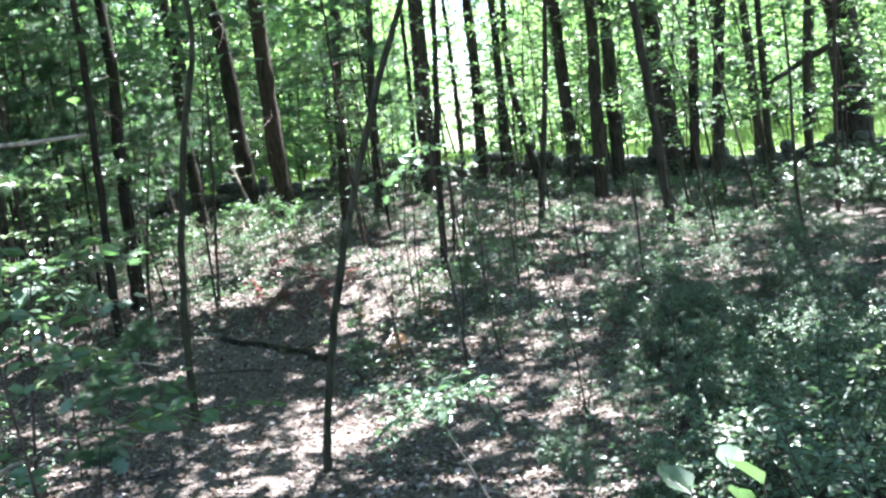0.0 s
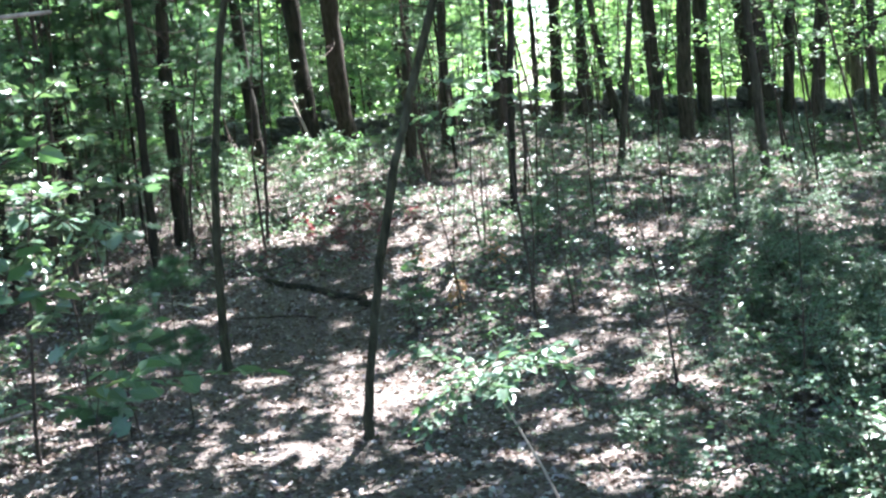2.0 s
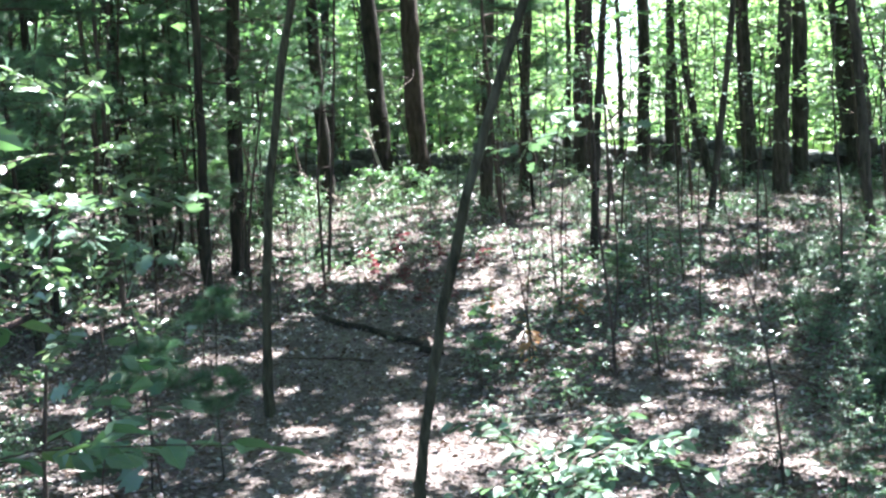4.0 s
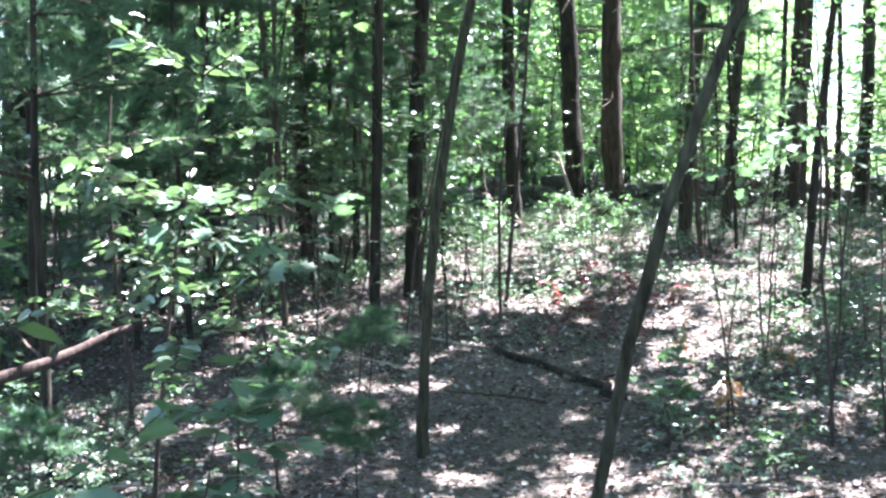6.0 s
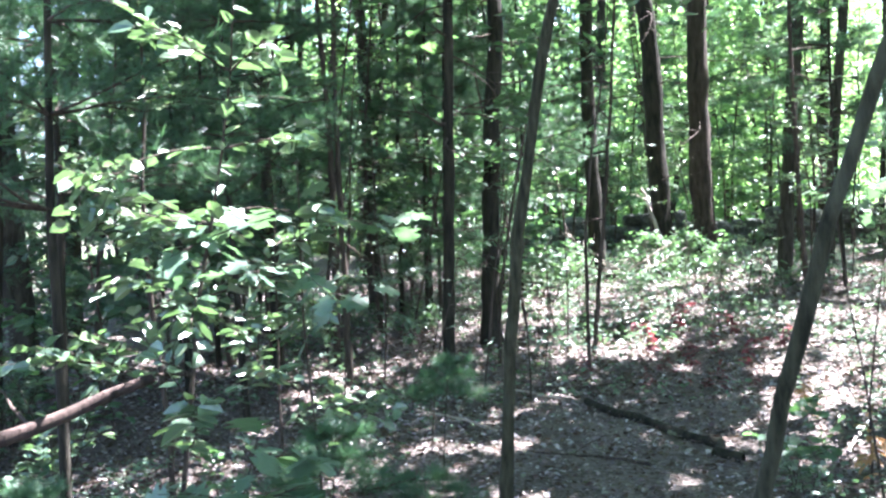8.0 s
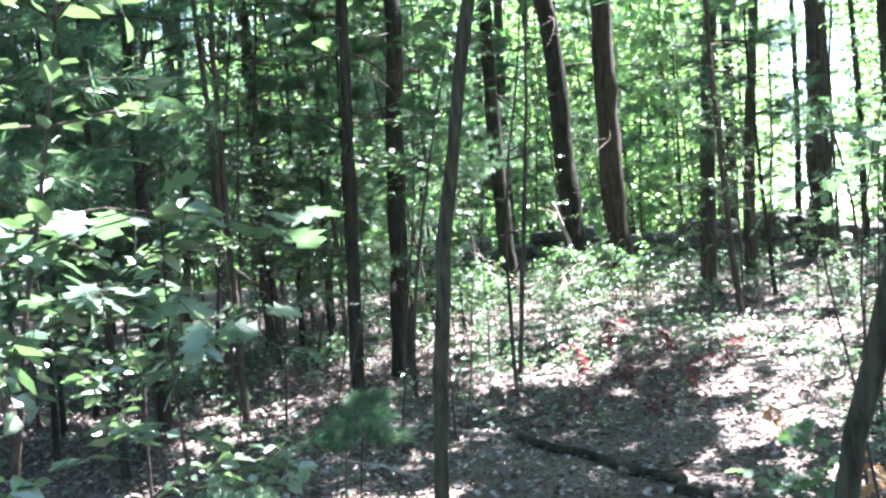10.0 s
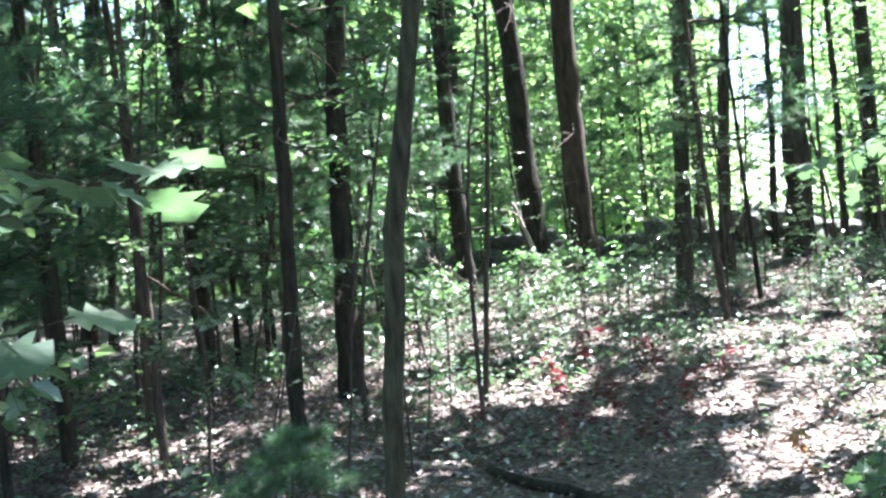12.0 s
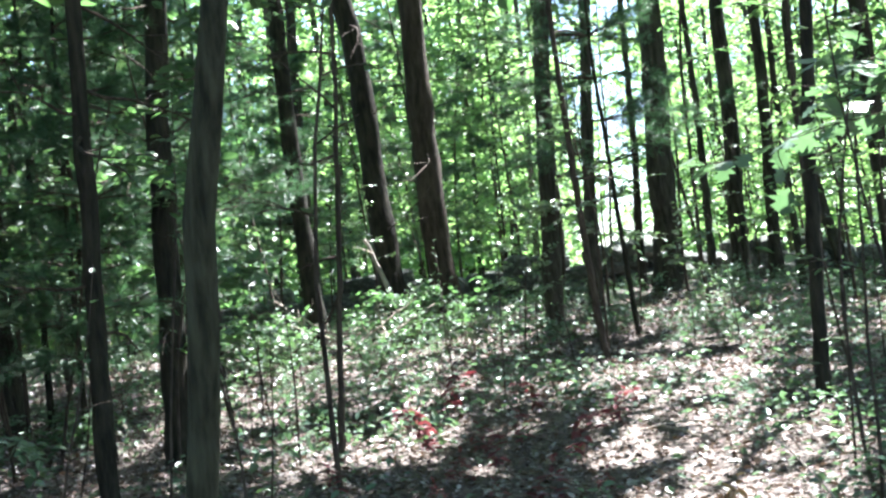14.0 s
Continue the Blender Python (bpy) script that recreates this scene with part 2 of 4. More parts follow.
OAK_OUT = np.array([(0, 0), (0.16, 0.10), (0.24, 0.34), (0.36, 0.16), (0.52, 0.46), (0.62, 0.20), (0.80, 0.32), (1.0, 0.0), (0.80, -0.32), (0.62, -0.20), (0.52, -0.46), (0.36, -0.16), (0.24, -0.34), (0.16, -0.10)])


def oak_arrays(at, way, up, length, width):
    """Lobed leaves, slightly arched."""
    n, k = len(at), len(OAK_OUT)
    way = unit(way)
    side = unit(np.cross(up, way))
    up = np.cross(way, side)
    L = (np.zeros(n) + length)[:, None, None]
    a, b = OAK_OUT[None, :, 0:1], OAK_OUT[None, :, 1:2] * width * 1.6
    v = at[:, None] + L * (a * way[:, None] + b * side[:, None] - 0.22 * a * a * up[:, None])
    return v.reshape(-1, 3), (np.arange(n) * k)[:, None] + np.arange(k)[None]


def ways(n, flat=0.5, r=rng):
    a = r.uniform(0, 2 * np.pi, n)
    return np.stack([np.cos(a), np.sin(a), r.normal(0, flat, n)], 1)


def ups(n, tilt=0.45, r=rng):
    v = r.normal(0, tilt, (n, 3))
    v[:, 2] = 1
    return unit(v)


def tube(pts, radii, seg=8, rough=0.0, flare=0.0, seed=0):
    """A tapering stem along pts, closed at its tip."""
    r = np.random.default_rng(seed)
    pts, radii = np.asarray(pts, float), np.asarray(radii, float)
    n = len(pts)
    t = unit(np.gradient(pts, axis=0))
    ref = np.where(np.abs(t[:, 2:3]) > 0.8, [[1.0, 0, 0]], [[0, 0, 1.0]])
    u = unit(np.cross(ref, t))
    w = np.cross(t, u)
    a = np.linspace(0, 2 * np.pi, seg, endpoint=False)
    rad = np.repeat(radii[:, None], seg, 1)
    if rough:
        lob = 1 + rough * 0.5 * np.sin(a * 3 + r.uniform(0, 6)) + rough * 0.4 * np.sin(a * 5 + r.uniform(0, 6))
        rad = rad * lob[None] * (1 + r.normal(0, rough * 0.35, (n, seg)))
    if flare:
        d = np.linalg.norm(pts - pts[0], axis=1)
        lobe = 0.6 + 0.4 * np.sin(a * 4 + r.uniform(0, 6))
        rad = rad * (1 + flare * np.exp(-d / 0.22)[:, None] * lobe[None])
    v = pts[:, None] + rad[..., None] * (np.cos(a)[None, :, None] * u[:, None] + np.sin(a)[None, :, None] * w[:, None])
    i, j = np.meshgrid(np.arange(n - 1), np.arange(seg), indexing="ij")
    k = (j + 1) % seg
    f = np.stack([i * seg + j, i * seg + k, (i + 1) * seg + k, (i + 1) * seg + j], -1).reshape(-1, 4)
    return v.reshape(-1, 3), f


def joined(parts):
    vs, fs, o = [], [], 0
    for v, f in parts:
        vs.append(v)
        fs.append(f + o)
        o += len(v)
    return np.concatenate(vs), np.concatenate(fs)


def bent(start, way, length, n, wob, droop=0.0, r=rng):
    """A wandering line of n points."""
    p, d = [np.array(start, float)], unit(np.array(way, float))
    for _ in range(n - 1):
        d = unit(d + r.normal(0, wob, 3) + [0, 0, -droop])
        p.append(p[-1] + d * length / (n - 1))
    return np.array(p)


# ---- gaps and dense spots set in the unseen leaf roof to shape the dapples, by where the sun's rays through them reach the ground ----
GAP_AT = ((-0.8, 9.4, 0.75), (-1.5, 9.4, 0.35), (-1.9, 10.0, 0.3), (0.85, 7.6, 0.7), (0.2, 10.0, 0.8), (-0.2, 11.0, 0.6), (-1.3, 8.5, 0.3), (-3.2, 11.7, 0.55), (-1.9, 11.9, 0.4), (-3.2, 9.0, 0.6), (-4.6, 12.9, 0.6),
          (-1.8, 13.4, 0.6), (-1.1, 13.7, 0.9), (-0.5, 12.9, 1.0), (-0.7, 14.4, 1.1), (-3.1, 15.2, 0.8), (-2.7, 15.5, 0.7), (-0.8, 15.8, 1.0), (-1.1, 16.8, 1.1), (-1.0, 12.4, 0.75), (-5.7, 15.2, 0.8), (-5.9, 17.6, 1.0), (-4.9, 23.4, 1.2), (-1.0, 22.6, 1.1), (5.6, 17.7, 1.0), (1.3, 5.6, 0.8), (2.0, 7.4, 0.8), (1.1, 6.6, 0.6), (2.8, 9.6, 1.0), (3.6, 12.0, 1.2), (1.6, 10.6, 0.9), (0.6, 10.9, 0.9), (0.2, 11.9, 0.8), (-0.1, 7.9, 0.7), (0.4, 8.5, 0.6), (0.9, 6.9, 0.6), (1.0, 9.2, 0.9),
          (-4.8, 10.3, 1.2), (-3.9, 17.6, 1.5), (-4.1, 20.3, 1.7), (-2.9, 19.0, 1.3), (1.7, 8.8, 1.2), (0.4, 19.2, 1.6), (-0.9, 20.6, 1.4), (1.8, 20.4, 1.3), (-5.9, 9.3, 1.2), (2.2, 13.0, 1.4), (-8.0, 14.5, 1.3), (-7.2, 19.0, 1.8), (3.2, 17.0, 1.5))
SHADE_AT = ((2.5, 6.0, 0.7), (-2.7, 9.1, 0.6), (-2.6, 8.0, 0.7), (-2.7, 10.3, 0.55), (-3.4, 10.6, 0.8), (-1.2, 11.3, 0.4), (-2.3, 12.9, 0.45), (-2.3, 11.5, 0.4), (-4.2, 11.7, 0.7), (-4.4, 13.4, 0.6), (-2.0, 15.5, 0.5), (-4.0, 14.8, 0.7), (-1.2, 7.9, 0.4), (-5.1, 15.1, 0.4))
# wide openings, right above the lit saplings and the brightest patches of litter
CLEAR_AT = ((-1.5, 4.2, 0.45), (-0.15, 4.95, 0.65), (0.45, 2.4, 0.5), (-3.55, 7.8, 0.85), (-0.8, 12.7, 0.35), (-0.75, 9.45, 0.5), (-0.75, 13.3, 0.7), (-1.5, 9.35, 0.16), (-1.95, 9.95, 0.15), (-0.6, 14.3, 0.6))


def lit_chance(p):
    """How open the roof is above each point p (n, 3), 0 to 1."""
    q = p[:, :2] - SUN_XY * p[:, 2:3]
    x, y = q[:, 0], q[:, 1]
    zone, dusk = np.zeros(len(p)), np.zeros(len(p))
    for gx0, gy0, r in GAP_AT:
        zone = np.maximum(zone, np.exp(-(((x - gx0) ** 2 + (y - gy0) ** 2) / (r * r)) ** 2))
    for gx0, gy0, r in SHADE_AT:
        dusk = np.maximum(dusk, np.exp(-(((x - gx0) ** 2 + (y - gy0) ** 2) / (r * r)) ** 2))
    wide = np.zeros(len(p))
    for gx0, gy0, r in CLEAR_AT:
        wide = np.maximum(wide, np.exp(-(((x - gx0) ** 2 + (y - gy0) ** 2) / (r * r)) ** 3))
    f1 = np.sin(2.1 * x + 1.3 * y) * np.sin(1.5 * y - 1.1 * x + 0.7) + 0.7 * np.sin(4.3 * x - 2.2 * y + 2) * np.sin(3.7 * y + 1.9 * x)
    f2 = np.sin(6.7 * x + 2.9 * y + 1) * np.sin(5.3 * y - 4.1 * x) + 0.6 * np.sin(9.1 * x - 3.3 * y) * np.sin(8.2 * y + 2.7 * x + 2)
    f3 = np.sin(15.1 * x + 4.9 * y + 1.7) * np.sin(17.3 * y - 6.1 * x) + 0.6 * np.sin(21.0 * x - 9.3 * y) * np.sin(23.2 * y + 8.7 * x + 2)
    edge = 0.50 - 0.68 * zone * (1 - dusk) - 0.62 * rise(12.5, 16.5, y) * rise(23.5, 21.0, y) + 0.08 * dusk + 0.3 * rise(21.5, 23.5, y) * rise(-1.5, 0.5, x)
    edge = edge - 0.4 * rise(16.3, 18.3, y) * rise(24.0, 22.5, y)
    edge = edge - 0.36 * rise(1.4, 0.7, np.abs(x + 1.7 + 0.12 * (y - 9))) * rise(13.5, 12.5, y) * (1 - zone)
    return np.maximum(rise(0.0, 0.22, 0.45 * f1 + 0.55 * f2 + 0.65 * f3 - edge), wide) * 0.98


SUN_XY = np.array([SUN_WAY.x / SUN_WAY.z, SUN_WAY.y / SUN_WAY.z])

# ---- the ground: one sheet to the horizon ----
gx = np.concatenate([[-400, -150, -70, -40, -26, -18], np.arange(-13, 13.01, 0.2), [18, 26, 40, 70, 150, 400]])
gy = np.concatenate([[-400, -150, -60, -25, -10, -4, -2], np.arange(-1, 30.01, 0.2), [32, 35, 40, 50, 70, 120, 400]])
X, Y = np.meshgrid(gx, gy, indexing="ij")
gv = np.stack([X, Y, height(X, Y) + rng.normal(0, 0.008, X.shape)], -1).reshape(-1, 3)
i, j = np.meshgrid(np.arange(len(gx) - 1), np.arange(len(gy) - 1), indexing="ij")
ny = len(gy)
gf = np.stack([i * ny + j, (i + 1) * ny + j, (i + 1) * ny + j + 1, i * ny + j + 1], -1).reshape(-1, 4)
tagged(new("ground", mesh_np("ground", gv, gf, M_SOIL, True)), "uneven woodland ground of brown soil and rotting litter", "ground", kind="structure")


# ---- trees ----
def crown_leaves(centre, size, clumps, per, r, leaf=0.15, keep=1.0):
    """Leaves in many small clumps, thinned where the roof is open to the sun."""
    c = r.normal(0, 1, (clumps, 3))
    c = unit(c) * r.uniform(0.25, 1.0, (clumps, 1)) ** 0.6 * size + centre
    at = np.repeat(c, per, 0) + r.normal(0, 1, (clumps * per, 3)) * [0.42, 0.42, 0.22]
    at = at[r.uniform(0, 1, len(at)) > lit_chance(at) * keep]
    n = len(at)
    return diamond_arrays(at, ways(n, 0.4, r), ups(n, 0.5, r), r.uniform(0.7, 1.3, n) * leaf, 0.7)


def tree(x, y, r0, lean=(0.0, 0.0), tall=12.0, bark=None, seed=0, crown=2.6, dead=0, label="", curve=0.0, limbs=4, leaf=0.18, name="tree", needles=False, bow=(0.0, 0.0)):
    r = np.random.default_rng(seed + 100)
    z0 = float(height(x, y)) - 0.05
    root = new(name)
    root.location = (x, y, z0)
    n = 40
    s = np.linspace(0, 1, n) ** 1.5
    zz = s * tall
    ph = r.uniform(0, 6, 4)
    wob = 0.012 * np.minimum(zz, 4)
    zc = np.minimum(zz, 3.2)
    px = bow[0] * zc ** 2 + lean[0] * np.minimum(zz, 5) + lean[0] * 0.3 * np.maximum(zz - 5, 0) + wob * np.sin(zz * 0.9 + ph[0]) * 0.9 + curve * np.sin(np.pi * np.clip(zz / 4.5, 0, 1))
    py = bow[1] * zc ** 2 + lean[1] * np.minimum(zz, 5) + wob * np.sin(zz * 0.8 + ph[1]) * 0.9
    pts = np.stack([px - px[0], py - py[0], zz], 1)
    rad = r0 * (1 - 0.78 * s ** 1.1) * (1 + 0.05 * np.sin(zz * 5.1 + ph[2]) + 0.04 * np.sin(zz * 9.3 + ph[3]))
    pts[1:, :2] += r.normal(0, 0.003 + 0.03 * r0, (n - 1, 2))
    v, f = tube(pts, rad, 14 if r0 > 0.06 else 9, 0.09 if r0 > 0.05 else 0.06, 0.55 if r0 > 0.06 else 0.25, seed)
    piece("trunk", mesh_np("trunk", v, f, bark or M_BARK, True), root)
    for k in range(limbs):
        h = r.uniform(0.42, 0.9) * tall
        q = np.array([np.interp(h, zz, pts[:, 0]), np.interp(h, zz, pts[:, 1]), h])
        a = r.uniform(0, 6.28)
        ln = crown * r.uniform(0.5, 0.95)
        line = bent(q, (np.cos(a), np.sin(a), r.uniform(0.1, 0.7)), ln, 7, 0.12, 0.0, r)
        v, f = tube(line, np.linspace(r0 * 0.34, r0 * 0.06, 7), 6)
        piece("limb", mesh_np("limb", v, f, bark or M_BARK, True), root)
    for k in range(dead):
        h = r.uniform(0.9, min(5.2, tall * 0.5))
        q = np.array([np.interp(h, zz, pts[:, 0]), np.interp(h, zz, pts[:, 1]), h])
        a = r.uniform(0, 6.28)
        ln = r.uniform(0.3, 1.3) * (0.6 + 4 * r0)
        line = bent(q, (np.cos(a), np.sin(a), r.uniform(-0.25, 0.3)), ln, 7, 0.16, 0.03, r)
        bits = [tube(line, np.linspace(0.011, 0.002, 7), 5)]
        for b in (2, 3, 4):
            w = unit(line[b + 1] - line[b]) + r.normal(0, 0.7, 3) * [1, 1, 0.5]
            bits.append(tube(bent(line[b], w, ln * r.uniform(0.2, 0.5), 4, 0.15, 0, r), np.linspace(0.005, 0.0015, 4), 4))
        v, f = joined(bits)
        piece("dead_branch", mesh_np("dead_branch", v, f, M_TWIG, True), root)
    if crown:
        c = np.array([pts[-1, 0], pts[-1, 1], tall * 0.78])
        size = np.array([crown, crown, tall * 0.26])
        off = np.array([x, y, z0])
        v, f = crown_leaves(c + off, size, int(100 * (crown / 2.6) ** 2), 48, r, leaf)
        piece("crown", mesh_np("crown", v - off, f, M_NEEDLE if needles else M_OAK), root)
    return tagged(root, label or "straight grey-brown forest tree with a leafy crown", "tree", "trees of the wood")


DARK_POLE = "slender dark straight pine pole with dead side twigs"
tree(-4.0, 13.86, 0.054, (0.028, 0), 9, M_PINE, 1, 1.8, 16, DARK_POLE, name="pine_tree")
tree(-4.16, 15.56, 0.088, (-0.023, 0.052), 12, M_PINE, 2, 2.4, 26, "dark brown pine trunk with many dead twigs", name="pine_tree", bow=(0.0167, 0.0085))
tree(-2.42, 10.26, 0.034, (-0.005, -0.027), 9, M_SMOOTH, 3, 2.4, 0, "smooth grey-brown young tree standing beside the path", bow=(0.054, 0.0))
tree(-1.12, 8.28, 0.028, (0.153, -0.09), 8.5, M_SMOOTH, 4, 2.8, 0, "smooth brown slanting young tree at the path's edge", bow=(0.0477, -0.0046))
tree(-2.96, 21.96, 0.165, (-0.01, 0), 15, M_RUST, 5, 3.0, 6, "stout rust-brown pine trunk with moss at its foot", name="pine_tree")
tree(-3.54, 22.17, 0.155, (-0.115, 0.04), 14, M_PINE, 6, 2.8, 6, "thick dark trunk leaning beside a rust-brown pine", name="pine_tree", bow=(0.017, 0.005))
tree(-4.30, 21.0, 0.105, (-0.03, 0.02), 13, M_PINE, 7, 2.4, 8, "dark forest trunk with broken branch stubs", name="pine_tree")
tree(-0.33, 22.7, 0.165, (0.037, 0), 15, M_BARK, 8, 3.0, 2, "thick dark straight trunk in front of the stone wall")
tree(-1.75, 19.98, 0.090, (0.083, 0), 12, M_BARK, 9, 2.2, 4)
tree(-1.34, 17.85, 0.032, (-0.03, 0), 6, M_TWIG, 10, 1.2, 2, "thin dark leaning sapling pole", curve=-0.05)
tree(-0.62, 23.4, 0.052, (0.06, 0), 9, M_BARK, 11, 1.5, 1, "slim tree close beside a thick trunk")
tree(0.69, 24.0, 0.115, (0.048, 0), 13, M_BARK, 12, 2.4, 2)
tree(0.32, 23.8, 0.055, (0.02, 0), 9, M_BARK, 13, 1.6, 1, "slim dark pole tree beside the stone wall")
tree(-0.20, 15.28, 0.045, (0.085, 0), 9, M_PINE, 14, 2.6, 3, "slim dark tree standing in the leaf litter")
tree(2.45, 23.2, 0.130, (-0.02, 0), 13, M_BARK, 15, 2.4, 2)
tree(1.75, 22.6, 0.070, (-0.06, 0), 9, M_BARK, 40, 1.6, 1, "bent grey tree with a crooked trunk", curve=-0.22)
tree(1.25, 22.9, 0.050, (-0.01, 0), 9, M_BARK, 41, 1.4, 1, "slim dark pole tree beside the stone wall")
tree(-3.03, 14.95, 0.021, (0.10, 0), 5, M_TWIG, 16, 0.9, 4, "thin dark sapling pole among red seedlings")
tree(2.64, 21.3, 0.120, (0.049, 0), 13, M_BARK, 17, 2.4, 1, "dark trunk, one of a close pair")
tree(3.22, 23.0, 0.135, (0.02, 0), 14, M_BARK, 18, 2.6, 1, "dark trunk, one of a close pair")
tree(4.48, 24.3, 0.285, (-0.081, 0), 17, M_BARK, 19, 3.6, 1, "very thick dark tree trunk beside the stone wall")
tree(4.85, 24.0, 0.105, (0.085, 0), 12, M_BARK, 20, 2.0, 1)
tree(4.37, 20.0, 0.105, (0.11, 0), 12, M_BARK, 21, 2.0, 3)
tree(5.55, 21.0, 0.068, (0.011, 0), 10, M_BARK, 22, 1.6, 3, "slim dark pole tree in the bushes")
tree(6.46, 22.0, 0.090, (0.09, 0), 11, M_BARK, 23, 1.8, 3)
tree(5.65, 18.0, 0.036, (0.083, 0), 7, M_TWIG, 24, 1.2, 2, "thin dark sapling pole in the bushes")
big_oak = tree(8.12, 24.0, 0.34, (-0.054, 0), 17, M_BARK, 25, 3.6, 0, "very thick dark trunk with a low crooked bough")
tree(1.13, 24.0, 0.088, (0.05, 0), 11, M_BARK, 26, 1.8, 2)
tree(1.26, 18.0, 0.048, (0.15, 0), 8, M_BARK, 27, 1.4, 3, "slim grey tree with a leaning stem")
tree(-1.29, 21.6, 0.080, (0.085, 0), 11, M_BARK, 28, 1.8, 3)
tree(-4.75, 13.53, 0.028, (0.02, 0), 6, M_TWIG, 29, 1.0, 5, "thin dark pole of a young tree", curve=-0.06)
tree(-5.56, 13.85, 0.052, (-0.025, 0), 9, M_PINE, 30, 1.5, 8, DARK_POLE, name="pine_tree")
tree(-6.49, 14.64, 0.033, (-0.166, 0), 6, M_TWIG, 31, 1.1, 3, "thin dark bowed sapling", curve=0.12)
tree(-5.33, 14.55, 0.033, (-0.03, 0), 7, M_TWIG, 32, 1.0, 5, "thin dark pole of a young tree", curve=0.05)
tree(-9.72, 20.2, 0.100, (0.0, 0), 12, M_PINE, 33, 2.2, 6, name="pine_tree", label="dark pine trunk deep in the shaded wood")
tree(-9.0, 20.4, 0.098, (0.10, 0), 12, M_PINE, 34, 2.2, 6, name="pine_tree", label="dark pine trunk deep in the shaded wood")
tree(-7.93, 21.3, 0.070, (0.11, 0), 10, M_PINE, 35, 1.8, 6, name="pine_tree", label="dark pine trunk deep in the shaded wood")
tree(-8.15, 19.4, 0.056, (0.057, 0), 10, M_PINE, 36, 1.6, 8, DARK_POLE, name="pine_tree")
tree(-8.39, 24.1, 0.072, (0.05, 0), 11, M_PINE, 37, 1.8, 6, name="pine_tree", label="dark pine trunk deep in the shaded wood")
tree(-7.51, 13.0, 0.125, (-0.079, 0), 13, M_BARK, 38, 2.6, 3, "thick dark trunk lit along one edge")
tree(-9.38, 16.0, 0.160, (0.05, 0), 14, M_BARK, 39, 2.8, 3, "thick dark trunk in the shaded wood")
# more of this wood around, added mostly unseen; its leaf roof shades the place
for k, (tx, ty, tr) in enumerate(((4.5, 2.5, 0.14), (3.6, 8.5, 0.10), (6.5, 12.5, 0.15), (8.5, 17.5, 0.13), (2.9, 16.4, 0.06), (-4.6, 4.2, 0.12), (-6.8, 8.6, 0.15), (-10.5, 11.5, 0.16),
                                  (-3.0, -2.5, 0.15), (2.5, -3.0, 0.13), (6.5, -0.5, 0.16), (9.5, 7.0, 0.17), (11.5, 13.5, 0.15), (-12.5, 17.5, 0.14), (-6.2, 17.6, 0.085), (-6.4, 23.2, 0.11), (-11.5, 25.0, 0.13), (-5.4, 26.5, 0.10), (-1.6, 28.2, 0.11), (7.2, 28.0, 0.12), (10.5, 27.0, 0.12), (10.5, 21.5, 0.13), (12.0, 24.5, 0.13), (13.5, 19.5, 0.14))):
    outer = tree(tx, ty, tr, (rng.normal(0, 0.03), 0), 13 + 2 * rng.random(), M_BARK if k % 3 else M_PINE, 60 + k, 4.6 if k in (0, 1, 2, 4) else 3.4, 2)

    if k == 5:
        line = np.linspace((0.05, 0.05, 2.2), (3.0, 1.4, 2.15), 12) + rng.normal(0, 0.02, (12, 3))
        twig = bent(line[8], (0.6, 0.5, -0.5), 0.5, 5, 0.1)
        bits = joined([tube(line, np.linspace(0.03, 0.008, 12), 7, 0.08), tube(twig, np.linspace(0.008, 0.003, 5), 5)])
        piece("dead_branch", mesh_np("dead_branch", *bits, M_DEAD, True), outer, "long pale bare dead branch")

# low crooked bough of the thick tree at the wall
line = bent((0.0, -0.25, 2.35), (-1.0, -0.15, 0.02), 2.4, 9, 0.10, 0.02)
piece("low_bough", mesh_np("low_bough", *tube(line, np.linspace(0.085, 0.03, 9), 8, 0.08), M_BARK, True), big_oak)
line = bent(line[6], (-0.6, 0.0, -0.8), 0.9, 6, 0.15)
piece("low_bough", mesh_np("low_bough", *tube(line, np.linspace(0.035, 0.012, 6), 6), M_BARK, True), big_oak)


# ---- leafy saplings, shrubs and seedlings ----
def spray(line, r, leaf, every, mat_flat=0.25, width=0.55, droop=-0.15):
    """Leaves set alternately along a twig, lying nearly flat."""
    seg = np.linalg.norm(np.diff(line, axis=0), axis=1)
    s = np.concatenate([[0], np.cumsum(seg)])
    k = np.arange(0.12 * s[-1], s[-1], every)
    at = np.stack([np.interp(k, s, line[:, c]) for c in range(3)], 1)
    d = unit(np.stack([np.interp(k, s, np.gradient(line[:, c], s)) for c in range(3)], 1))
    side = unit(np.cross(d, [[0, 0, 1.0]])) * np.where(np.arange(len(k)) % 2, 1, -1)[:, None]
    way = unit(side + 0.7 * d + r.normal(0, 0.25, at.shape) + [0, 0, droop])
    return at, way, ups(len(k), mat_flat, r), r.uniform(0.65, 1.2, len(k)) * leaf


